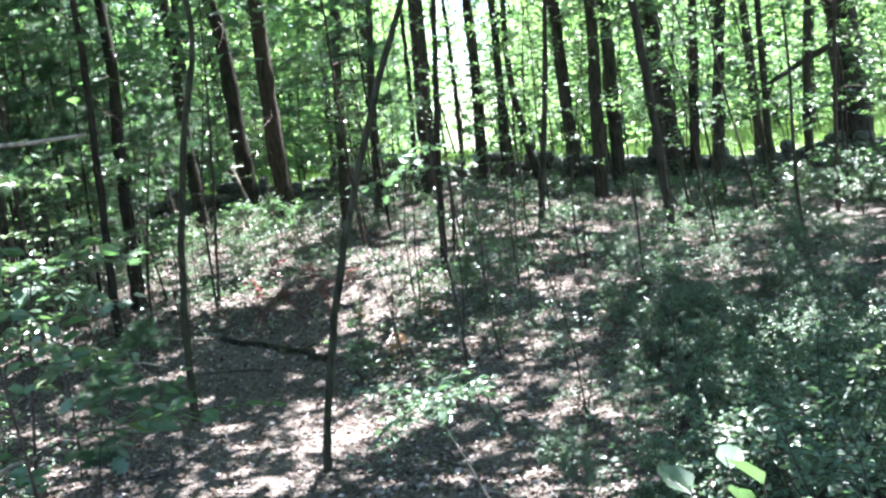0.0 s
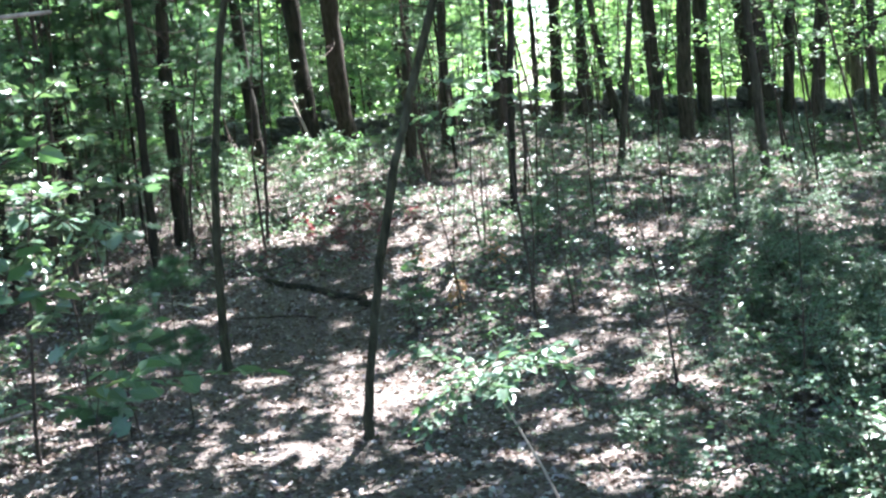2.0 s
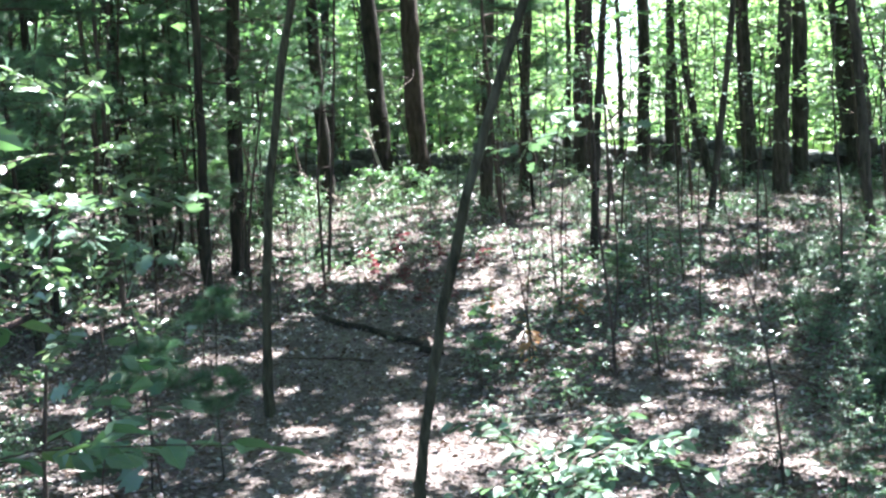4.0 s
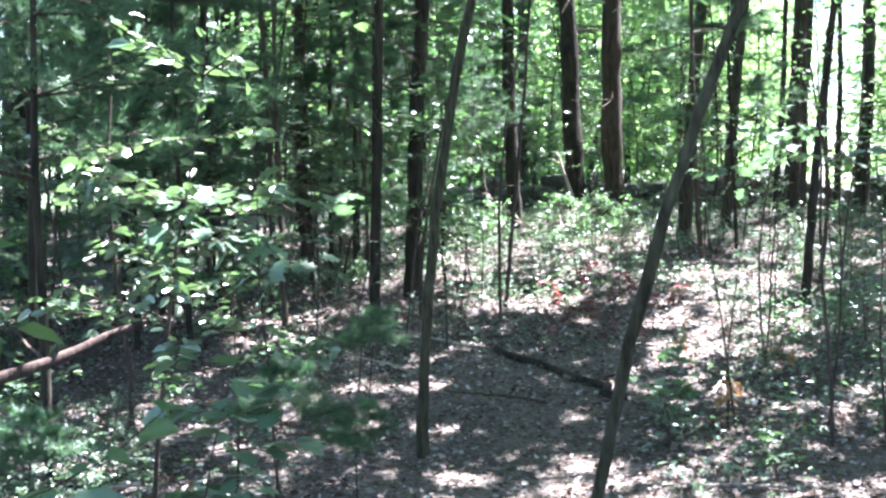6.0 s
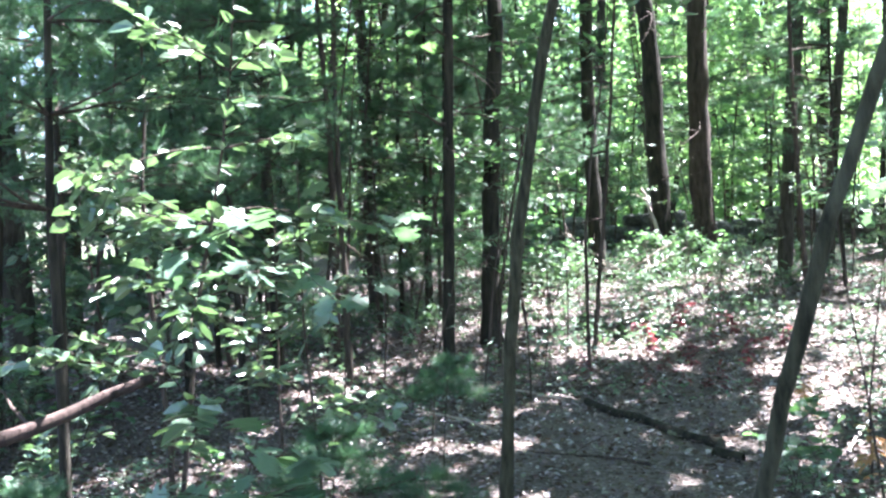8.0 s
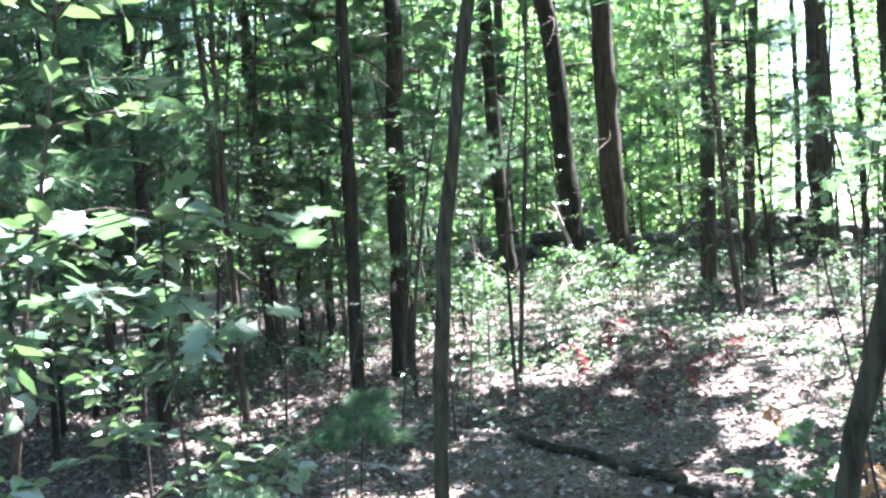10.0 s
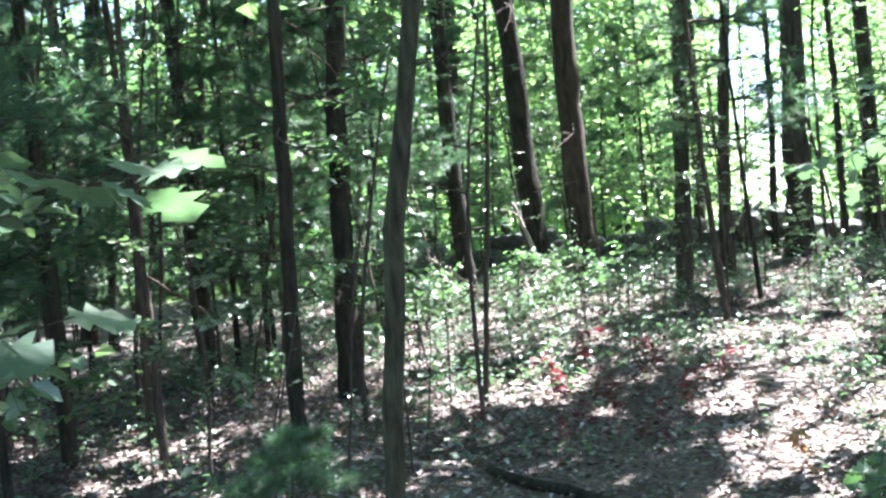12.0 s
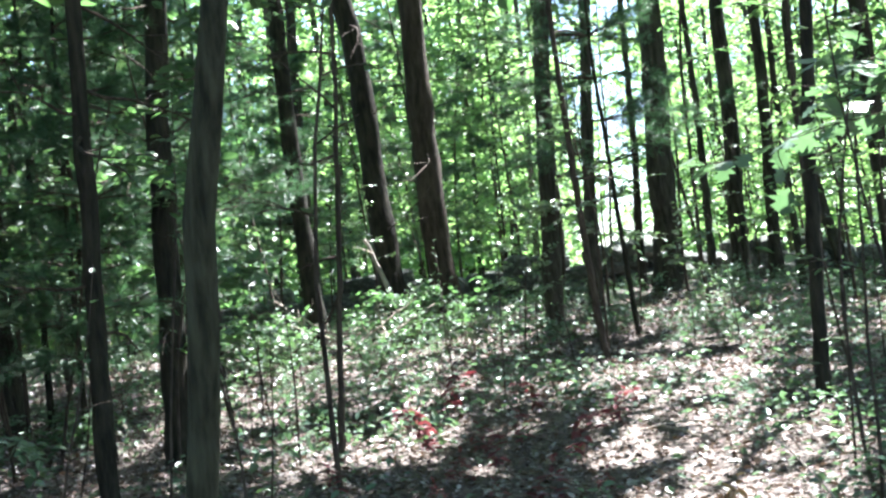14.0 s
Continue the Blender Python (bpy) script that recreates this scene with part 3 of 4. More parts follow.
def sapling(name, tall, stem_r, first, nb, reach, leaf, every, mat, bark, label, category, seed, stems=1, rising=0.35, twigs=3, width=0.55, spread=0.3, merged=False, shape=None, flat=0.42):
    """A young woody plant: stems, each branch with its twigs, and foliage."""
    r = np.random.default_rng(seed)
    root = new(name)
    A, W, U, L = [], [], [], []
    for st in range(stems):
        a0 = r.uniform(0, 6.28)
        tilt = 0.06 if stems == 1 else spread
        h = tall * r.uniform(0.75, 1.0) if stems > 1 else tall
        stem = bent((0.03 * np.cos(a0) * (stems > 1), 0.03 * np.sin(a0) * (stems > 1), -0.03), (tilt * np.cos(a0), tilt * np.sin(a0), 1), h, 10, 0.05, -0.02, r)
        whole = [tube(stem, np.linspace(stem_r, stem_r * 0.22, 10), 7, 0.05)]
        at, w, u, l = spray(stem[6:], r, leaf, every)
        A.append(at), W.append(w), U.append(u), L.append(l)
        for b in range(nb):
            hh = r.uniform(first, 0.97)
            q = stem[min(9, int(hh * 9))]
            a = r.uniform(0, 6.28)
            ln = reach * (1.15 - 0.7 * hh) * r.uniform(0.6, 1.1)
            br = bent(q, (np.cos(a), np.sin(a), rising), ln, 7, 0.12, 0.05, r)
            bits = [tube(br, np.linspace(stem_r * 0.4, 0.0012, 7), 5)]
            at, w, u, l = spray(br, r, leaf, every, flat)
            A.append(at), W.append(w), U.append(u), L.append(l)
            for t in range(twigs):
                q = br[r.integers(2, 6)]
                tw = bent(q, unit(br[-1] - br[0]) + r.normal(0, 0.6, 3) * [1, 1, 0.35], ln * r.uniform(0.25, 0.55), 4, 0.12, 0.03, r)
                bits.append(tube(tw, np.linspace(0.003, 0.001, 4), 4))
                at, w, u, l = spray(tw, r, leaf, every, flat)
                A.append(at), W.append(w), U.append(u), L.append(l)
            if merged:
                whole += bits
            else:
                piece("branch", mesh_np("branch", *joined(bits), bark, True), root)
        piece("stem", mesh_np("stem", *joined(whole), bark, True), root)
    v, f = (shape or leaf_arrays)(np.concatenate(A), np.concatenate(W), np.concatenate(U), np.concatenate(L), width)
    piece("foliage", mesh_np("foliage", v, f, mat), root)
    return tagged(root, label, category, {"shrub": "bushes of the forest floor", "sapling": "broadleaf saplings of the wood", "seedling": "seedlings in the leaf litter", "red_seedling": "red seedlings", "withered_seedling": "withered seedlings", "oak_sapling": "oak saplings"}[name])


def needle_arrays(at, way, r, n=16, length=0.09, thick=0.0022, spread=0.7):
    """Brushes of thin needles."""
    m = len(at)
    d = unit(np.repeat(way, n, 0) + r.normal(0, spread, (m * n, 3)))
    o = np.repeat(at, n, 0)
    s = unit(np.cross(d, r.normal(0, 1, d.shape))) * thick
    L = length * r.uniform(0.7, 1.2, (m * n, 1))
    v = np.stack([o - s, o + s, o + d * L + s * 0.4, o + d * L - s * 0.4], 1).reshape(-1, 3)
    return v, (np.arange(m * n) * 4)[:, None] + np.array([[0, 1, 2, 3]])


def pine_young(tall, stem_r, whorls, reach, seed, label, first=0.15, thick=0.003, tufts=9, needle=0.095, each=17):
    """A young white pine: whorls of level boughs with brushes of needles."""
    r = np.random.default_rng(seed)
    root = new("young_pine")
    stem = bent((0, 0, -0.03), (0.02, 0, 1), tall, 12, 0.02, 0, r)
    piece("stem", mesh_np("stem", *tube(stem, np.linspace(stem_r, stem_r * 0.2, 12), 8, 0.05), M_PINE, True), root)
    A, W = [], []
    for k in range(whorls):
        hh = first + (1 - first) * (k + 0.5) / whorls
        q = stem[min(11, int(hh * 11))]
        whorl = []
        for b in range(5):
            a = r.uniform(0, 6.28)
            ln = reach * (1.1 - 0.85 * hh) * r.uniform(0.6, 1.1)
            br = bent(q, (np.cos(a), np.sin(a), 0.18), ln, 7, 0.08, 0.02, r)
            bits = [tube(br, np.linspace(stem_r * 0.3, 0.002, 7), 5)]
            for t in range(tufts):
                q2 = br[r.integers(2, 7)]
                tw = bent(q2, unit(br[-1] - br[0]) + r.normal(0, 0.55, 3) * [1, 1, 0.4], ln * r.uniform(0.15, 0.4), 4, 0.1, 0, r)
                bits.append(tube(tw, np.linspace(0.003, 0.0015, 4), 4))
                A.append(tw[1:]), W.append(np.repeat(unit(tw[-1:] - tw[:1]), 3, 0))
            whorl += bits
        piece("bough", mesh_np("bough", *joined(whorl), M_TWIG, True), root)
    v, f = needle_arrays(np.concatenate(A), np.concatenate(W), r, each, needle, thick)
    piece("needles", mesh_np("needles", v, f, M_NEEDLE), root)
    return tagged(root, label, "pine", "young pines")


def stand(ob, x, y, turn=0.0, size=1.0, lean=(0, 0), copy=True):
    """Puts a plant (or a copy of it) on the ground at x, y."""
    m = pose(x, y, float(height(x, y)), lean[0], lean[1], turn) @ Matrix.Scale(size, 4)
    if copy:
        return copy_thing(ob, m)
    ob.matrix_basis = m
    return ob


# sun or shade on each sapling is partly put into its leaf colour
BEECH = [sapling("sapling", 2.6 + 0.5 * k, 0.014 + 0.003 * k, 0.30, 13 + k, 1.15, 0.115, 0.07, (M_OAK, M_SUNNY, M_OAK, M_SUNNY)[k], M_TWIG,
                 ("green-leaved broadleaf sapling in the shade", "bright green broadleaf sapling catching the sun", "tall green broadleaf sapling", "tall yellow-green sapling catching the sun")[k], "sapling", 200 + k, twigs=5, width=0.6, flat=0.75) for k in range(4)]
TALL = [sapling("sapling", 5.2 + 0.6 * k, 0.026, 0.25, 22, 1.7, 0.12, 0.085, (M_OAK, M_BACKLIT)[k % 2], M_TWIG, ("tall leafy young tree with spreading twigs", "tall bright green young tree in the sun")[k % 2], "sapling", 220 + k, twigs=5, width=0.6) for k in range(3)]
BUSH = [sapling("shrub", 0.75 + 0.12 * k, 0.006, 0.25, 7, 0.42, 0.042, 0.022, M_BLUE, M_TWIG, "low blue-green small-leaved bush on the forest floor", "shrub", 240 + k, stems=7, twigs=3, spread=0.45, merged=True) for k in range(4)]
LEAFY = [sapling("shrub", 0.6 + 0.15 * k, 0.005, 0.3, 5, 0.38, 0.085, 0.06, (M_OAK, M_SUNNY)[k % 2], M_TWIG, "knee-high green broad-leaved bush", "shrub", 260 + k, stems=4, twigs=2, spread=0.35, width=0.6, merged=True) for k in range(3)]
SEED = [sapling("seedling", 0.22 + 0.05 * k, 0.0025, 0.55, 4, 0.13, 0.07, 0.05, (M_SUNNY, M_OAK, M_BLUE)[k], M_TWIG, "small green seedling in the leaf litter", "seedling", 280 + k, twigs=0, width=0.6, merged=True) for k in range(3)]
REDS = [sapling("red_seedling", 0.36 + 0.08 * k, 0.003, 0.30, 8, 0.18, 0.10, 0.035, M_RED, M_TWIG, "small seedling with drooping dark red leaves", "seedling", 300 + k, twigs=1, width=0.45, rising=0.1) for k in range(2)]
TANS = [sapling("withered_seedling", 0.42, 0.003, 0.3, 6, 0.15, 0.09, 0.04, M_TAN, M_TWIG, "small seedling with withered orange-tan leaves", "seedling", 310, twigs=1, width=0.4, rising=-0.3, merged=True)]
POLE = [sapling("sapling", 3.6 + 0.5 * k, 0.013 + 0.003 * k, 0.45, 6, 0.8, 0.085, 0.09, (M_OAK, M_SUNNY, M_OAK)[k], M_TWIG, "thin dark sapling stem with few leaves", "sapling", 340 + k, twigs=2, width=0.6, merged=True) for k in range(3)]
OAKLET = [sapling("oak_sapling", 1.45 + 0.3 * k, 0.008, 0.35, 8, 0.7, 0.15, 0.075, (M_BLUE, M_OAK)[k], M_TWIG, "small oak sapling with large lobed leaves", "sapling", 315 + k, twigs=2, width=0.8, shape=oak_arrays) for k in range(2)]
WHIP = [sapling("sapling", 1.9 + 0.2 * k, 0.010 + 0.001 * k, 0.45, 5, 0.34, 0.05, 0.13, M_BLUE, M_TWIG, "thin dark whip of a young tree, almost bare", "sapling", 380 + k, twigs=1, merged=True) for k in range(3)]
MAPLE = [sapling("sapling", 5.0 + 0.5 * k, 0.028, 0.28, 22, 1.6, 0.115, 0.085, (M_SUNNY, M_BACKLIT)[k], M_TWIG, "young tree with level layers of light green leaves", "sapling", 390 + k, twigs=5, width=0.75, rising=0.1, flat=0.5) for k in range(2)]
SPRAY = sapling("sapling", 1.10, 0.008, 0.90, 14, 0.66, 0.046, 0.024, M_BLUE, M_DEAD, "low sapling with a pale stem and flat sprays of sunlit leaves", "sapling", 360, twigs=4, width=0.62, rising=0.30, flat=0.4)
for twig in SPRAY.children:
    if twig.name.startswith("branch"):
        twig.data.materials[0] = M_TWIG
OAKTOP = sapling("oak_sapling", 2.0, 0.009, 0.80, 6, 1.05, 0.12, 0.085, M_BLUE, M_TWIG, "slim oak sapling with level blue-green lobed leaves", "sapling", 318, twigs=2, width=0.8, shape=oak_arrays, rising=0.1)
PINES = [pine_young(3.6 + 0.9 * k, 0.026, 9, 1.15, 320 + k, "young white pine with soft blue-green needles", 0.2, 0.0024) for k in range(2)]
HIGH_PINE = pine_young(5.4, 0.034, 8, 1.7, 326, "young white pine with soft drooping blue-green boughs", 0.36, 0.0024, 13)
PINELET = pine_young(1.05, 0.007, 4, 0.62, 330, "knee-high young pine with soft blue-green needles", 0.6, 0.0012, 9, 0.07, 13)

used = set()


def put(kind, x, y, turn=None, size=1.0, lean=(0, 0)):
    turn = rng.uniform(0, 360) if turn is None else turn
    first = kind.name not in used
    used.add(kind.name)
    return stand(kind, x, y, turn, size, lean, copy=not first)


# the lit broad-leaved sapling and its neighbours left of the path
put(BEECH[1], -3.15, 8.35, 20, 0.82), put(BEECH[3], -4.6, 10.6, 80, 0.85), put(BEECH[0], -5.9, 11.9, 0, 1.0), put(BEECH[2], -6.6, 12.6, 200, 1.0)
put(BEECH[1], -3.05, 9.0, 140, 0.7)
# lobed-leaved oak saplings close to the path
put(OAKLET[0], -2.4, 7.3, 100, 0.78), put(BEECH[0], -1.8, 4.9, 0, 0.8), put(OAKLET[1], -1.08, 10.7, 70, 0.42), put(OAKTOP, -2.55, 8.5, 200, 0.95), put(OAKTOP, -0.5, 12.9, 60, 1.08), put(OAKLET[1], -3.9, 9.9, 210, 0.8)
# the pale-stemmed low sapling with level sprays, right of the path
put(SPRAY, 0.10, 5.2, 0, 1.0, (0, -14))
# bushes beside the path, to the left
for bx, by, bs in ((-3.3, 6.9, 1.0), (-3.9, 7.6, 1.1), (-4.5, 8.6, 1.0), (-5.0, 10.0, 1.1)):
    put(LEAFY[int(rng.integers(0, 3))], bx, by, None, bs)
for bx, by, bs in ((-3.6, 8.4, 0.8), (-4.2, 9.5, 1.0)):
    put(BUSH[int(rng.integers(0, 4))], bx, by, None, bs)
put(BEECH[1], 1.75, 5.3, 0, 0.45), put(BEECH[1], 0.62, 2.5, 250, 0.33), put(POLE[1], -0.5, 12.95, 0, 0.62), put(LEAFY[2], -0.4, 12.4, 0, 0.5), put(LEAFY[1], -1.0, 10.85, 0, 0.6), put(LEAFY[1], 0.05, 13.4, 150, 0.8), put(LEAFY[1], 0.85, 2.9, 40, 1.3)
put(PINELET, -2.65, 8.6, 0, 0.85), put(PINELET, -2.3, 8.8, 90, 0.75), put(PINELET, -3.6, 8.0, 40, 0.9), put(PINELET, -3.0, 10.9, 10, 0.9)
# bare whips of young growth in the litter
for wx, wy, ws in ((-0.70, 11.36, 0.75), (-0.07, 11.3, 0.9), (0.25, 10.85, 0.8), (0.32, 10.95, 0.6), (-5.78, 15.6, 1.5), (-5.6, 15.2, 1.7), (-5.85, 14.3, 1.6), (-6.8, 15.1, 1.5), (-2.94, 14.4, 1.2), (0.75, 8.55, 0.6), (1.0, 6.4, 0.45)):
    put(WHIP[int(rng.integers(0, 3))], wx, wy, None, ws, (rng.normal(0, 2), rng.normal(0, 3)))
for k in range(34):
    wx, wy = rng.uniform(-4.5, 2.5), rng.uniform(11.5, 19)
    if not (-3.1 < wx < -1.0 and wy < 14):
        put(WHIP[k % 3], wx, wy, None, rng.uniform(0.3, 0.75), (rng.normal(0, 4), rng.normal(0, 5)))
# the wide bush right of the path
for k in range(170):
    bx, by = rng.uniform(0.55, 5.2), 3.3 + 12 * rng.random() ** 1.3
    if 0.11 * by < bx < 0.37 * by + 0.5 and not (bx < 1.3 and by > 9.5):
        put(BUSH[k % 4], bx, by, None, rng.uniform(0.85, 1.2) * (1.3 if bx > 1.2 else 0.9) * float(np.interp(by, [5, 8, 12], [1.0, 0.72, 0.5])))
for bx, by, bs in ((0.5, 6.3, 0.6), (0.5, 7.4, 0.6), (0.4, 8.0, 0.45), (0.75, 8.8, 0.7), (0.7, 10.2, 0.6)):
    put(BUSH[int(rng.integers(0, 4))], bx, by, None, bs)
for bx, by, bs in ((-0.35, 10.1, 0.45), (0.3, 11.3, 0.5), (0.55, 13.6, 0.5)):
    put(LEAFY[int(rng.integers(0, 3))], bx, by, None, bs)
# young pines and tall saplings that fill the wood
for px, py, ps in ((-4.35, 9.3, 0.95), (-5.5, 10.8, 1.0), (-6.7, 11.6, 1.05), (-5.2, 12.6, 0.95), (-6.6, 14.6, 1.0), (-5.9, 17.6, 1.0), (-5.3, 20.5, 1.0), (-8.4, 17.0, 1.1)):
    put(HIGH_PINE, px, py, None, ps)
for px, py, ps in ((-8.4, 10.2, 1.1), (-5.2, 16.6, 1.0), (-6.9, 16.2, 1.0), (-4.9, 18.4, 0.9), (-8.6, 14.2, 1.1), (-7.6, 17.9, 1.1), (-3.4, 24.6, 1.0), (-5.0, 23.8, 1.0),
                   (-10.2, 18.2, 1.2), (-2.4, 26.5, 0.9), (-5.9, 12.9, 0.9), (-4.7, 15.8, 0.8), (-6.2, 19.4, 1.0), (-6.4, 13.8, 0.9), (-7.4, 15.2, 1.0), (-8.2, 12.2, 1.0), (-5.6, 17.8, 0.9)):
    put(PINES[int(rng.integers(0, 2))], px, py, None, ps)
for k in range(9):
    bx, by = rng.uniform(-9, -3.6), rng.uniform(11.5, 17)
    if bx < -0.27 * by + 0.2:
        put((BEECH[k % 4], TALL[k % 3])[k % 2] if by > 14 and bx < -5.5 else BEECH[k % 4], bx, by, None, rng.uniform(0.6, 0.95))
for k in range(80):
    bx, by = rng.uniform(-14, -0.5), rng.uniform(16.0, 30)
    if bx < -0.12 * by + 0.2 and not (-5.2 < bx < 0.0 and by < 23.6):
        # lit-leaf copies towards the meadow, so the background looks sunlit
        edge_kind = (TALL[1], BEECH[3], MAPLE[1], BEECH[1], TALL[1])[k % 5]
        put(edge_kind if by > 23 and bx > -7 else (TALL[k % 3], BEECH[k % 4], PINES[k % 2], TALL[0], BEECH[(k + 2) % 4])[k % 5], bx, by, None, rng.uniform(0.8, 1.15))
for k in range(46):
    bx, by = rng.uniform(-3, 14), rng.uniform(22.5, 36) if k % 3 == 0 else rng.uniform(28, 38)
    if abs(bx - 0.1) > 1.5:
        put((TALL[1], BEECH[1], TALL[1], BEECH[3], TALL[0])[k % 5], bx, by, None, rng.uniform(0.7, 1.15))
for k in range(26):
    put(LEAFY[k % 3], rng.uniform(-5.0, -2.3), rng.uniform(18.2, 21.4), None, rng.uniform(0.55, 0.95))
for k in range(26):
    bx, by = rng.uniform(0.8, 3.4), rng.uniform(4.6, 9.5)
    if 0.15 * by < bx < 0.38 * by:
        put(BUSH[k % 4], bx, by, None, rng.uniform(0.8, 1.1))
for bx, by in ((-6.9, 10.6), (-6.2, 10.9), (-7.4, 11.6), (-6.6, 11.6), (-8.0, 12.4), (-7.0, 12.2), (-8.6, 13.2), (-5.8, 11.2), (-9.2, 14.4), (-7.6, 13.9)):
    put((BUSH[0], LEAFY[2], BUSH[2])[int(rng.integers(0, 3))], bx, by, None, rng.uniform(1.0, 1.4))
for k in range(34):
    put((BUSH + LEAFY)[k % 7], rng.uniform(4.2, 8.2), rng.uniform(14.5, 21), None, rng.uniform(0.9, 1.4))
for tx, ty in ((3.6, 18.6), (5.1, 19.2), (6.4, 19.8), (7.6, 20.6), (3.9, 21.6), (5.9, 22.8), (7.3, 22.6), (2.2, 22.3), (8.6, 21.6)):
    put(TALL[1] if ty > 20.5 else TALL[2], tx, ty, None, rng.uniform(0.85, 1.1))
for tx, ty in ((1.9, 27.8), (2.6, 29.4), (-1.9, 30.2), (3.4, 28.0), (-2.6, 28.6)):
    put(TALL[1], tx, ty, None, rng.uniform(0.9, 1.2))
# leafy understorey between the trunks before the wall
for tx, ty, ts, tk in ((-2.0, 18.2, 0.55, BEECH[1]), (-1.2, 19.6, 0.8, BEECH[3]), (-0.6, 18.2, 0.5, BEECH[1]), (-2.4, 26.8, 0.9, TALL[1]), (-2.1, 25.2, 0.9, TALL[1]), (-3.3, 25.7, 0.9, BEECH[3]), (-0.9, 25.6, 0.7, TALL[1]),
                       (-1.0, 19.0, 0.85, HIGH_PINE), (-1.6, 24.0, 0.9, MAPLE[1]), (-3.2, 27.5, 1.1, MAPLE[1]), (1.2, 20.2, 0.7, MAPLE[1]), (-5.2, 17.0, 0.9, MAPLE[0]),
                       (-4.2, 25.3, 0.9, TALL[1]), (-4.9, 19.2, 0.9, HIGH_PINE)):
    put(tk, tx, ty, None, ts)
# thin bare-stemmed young trees
for k in range(70):
    bx, by = rng.uniform(-10, 5.5), rng.uniform(13, 25)
    if not (-2.9 < bx < -0.6 and by < 17):
        put(POLE[k % 3], bx, by, None, rng.uniform(0.75, 1.2), (rng.normal(0, 3), rng.normal(0, 4)))
for px, py in ((-0.63, 11.2), (-0.06, 10.9), (0.30, 11.0), (0.65, 12.2), (-3.4, 12.9), (-4.4, 12.6)):
    put(POLE[int(rng.integers(0, 3))], px, py, None, 0.6)
# seedlings and low growth on the slope
for k in range(190):
    bx, by = rng.uniform(-7.5, 2.5), rng.uniform(10.5, 23)
    if not (-3.0 < bx < -1.0 and by < 13.2):
        put(SEED[k % 3], bx, by, None, rng.uniform(0.6, 1.3))
for k in range(110):
    bx, by = rng.uniform(-7.5, 5.0), rng.uniform(15.5, 24)
    put((LEAFY + BUSH)[k % 7], bx, by, None, rng.uniform(0.3, 0.65))
for rx, ry, rs in ((-2.42, 16.0, 0.85), (-1.63, 14.4, 0.9), (-2.08, 14.4, 0.75), (-1.82, 13.7, 0.7), (-2.5, 14.75, 0.9), (-2.3, 14.3, 0.8), (-1.95, 14.9, 0.7), (-2.2, 14.9, 0.8), (-2.9, 14.1, 0.6), (-2.35, 13.9, 0.6), (-2.05, 13.8, 0.55), (-1.55, 13.9, 0.55), (-2.6, 15.3, 0.8), (-1.9, 15.6, 0.75), (-1.4, 15.0, 0.7)):
    put(REDS[int(rng.integers(0, 2))], rx, ry, None, rs)
put(LEAFY[1], -2.85, 21.6, 0, 0.5), put(LEAFY[1], -3.15, 21.7, 90, 0.45)
put(TANS[0], -0.68, 11.3, 0, 1.1), put(TANS[0], -0.35, 12.3, 90, 0.8), put(TANS[0], -1.1, 12.6, 200, 0.7)


# ---- fallen wood ----
def fallen(name, a, b, r0, r1, mat, label, category, lift=0.6, wob=0.04, stubs=2, seed=0):
    r = np.random.default_rng(seed)
    n = 14
    xy = np.linspace(a, b, n)[:, :2] + r.normal(0, wob, (n, 2)) * np.linspace(0, 1, n)[:, None]
    rad = np.linspace(r0, r1, n)
    z = height(xy[:, 0], xy[:, 1]) + np.linspace(a[2], b[2], n) + rad * lift
    pts = np.concatenate([xy, z[:, None]], 1)
    root = new(name)
    root.location = pts[0]
    v, f = tube(pts - pts[0], rad, 12, 0.12, 0, seed)
    piece("stem", mesh_np("stem", v, f, mat, True), root)
    for k in range(stubs):
        q = pts[r.integers(3, n - 1)] - pts[0]
        line = bent(q, r.normal(0, 1, 3) * [1, 1, 0.4] + [0, 0, 0.35], r.uniform(0.2, 0.6), 5, 0.15, 0, r)
        piece("broken_branch", mesh_np("broken_branch", *tube(line, np.linspace(r1 * 0.55, 0.004, 5), 6), mat, True), root)
    return tagged(root, label, category)


fallen("fallen_log", (-2.68, 13.15, 0.02), (-1.42, 11.85, 0.0), 0.026, 0.034, M_PINE, "thin dark rotting log lying across the path", "log", 0.45, 0.03, 1, 1)
fallen("fallen_log", (-4.0, 6.5, 0.62), (-2.93, 7.9, 1.13), 0.048, 0.017, M_LOG, "reddish-brown bare log propped above the bushes", "log", 0.7, 0.012, 3, 2)
fallen("dead_stick", (-4.2, 6.9, 0.25), (-3.0, 7.9, 0.45), 0.02, 0.010, M_DEAD, "pale dead stick leaning in the bushes", "stick", 0.7, 0.03, 2, 3)
fallen("dead_stick", (-3.35, 21.3, 0.0), (-3.75, 21.5, 1.1), 0.035, 0.02, M_DEAD, "pale dead stick leaning on a dark trunk", "stick", 0.7, 0.01, 1, 5)
for k in range(7):
    sx, sy, sa = rng.uniform(-4.6, -3.0), rng.uniform(19.6, 21.4), rng.uniform(0, 6.28)
    fallen("dead_stick", (sx, sy, 0.0), (sx + 0.9 * math.cos(sa), sy + 0.5 * math.sin(sa), rng.uniform(0.3, 0.8)), 0.014, 0.006, M_DEAD, "pale dead branch slanting out of the low plants", "stick", 0.7, 0.03, 2, 70 + k)
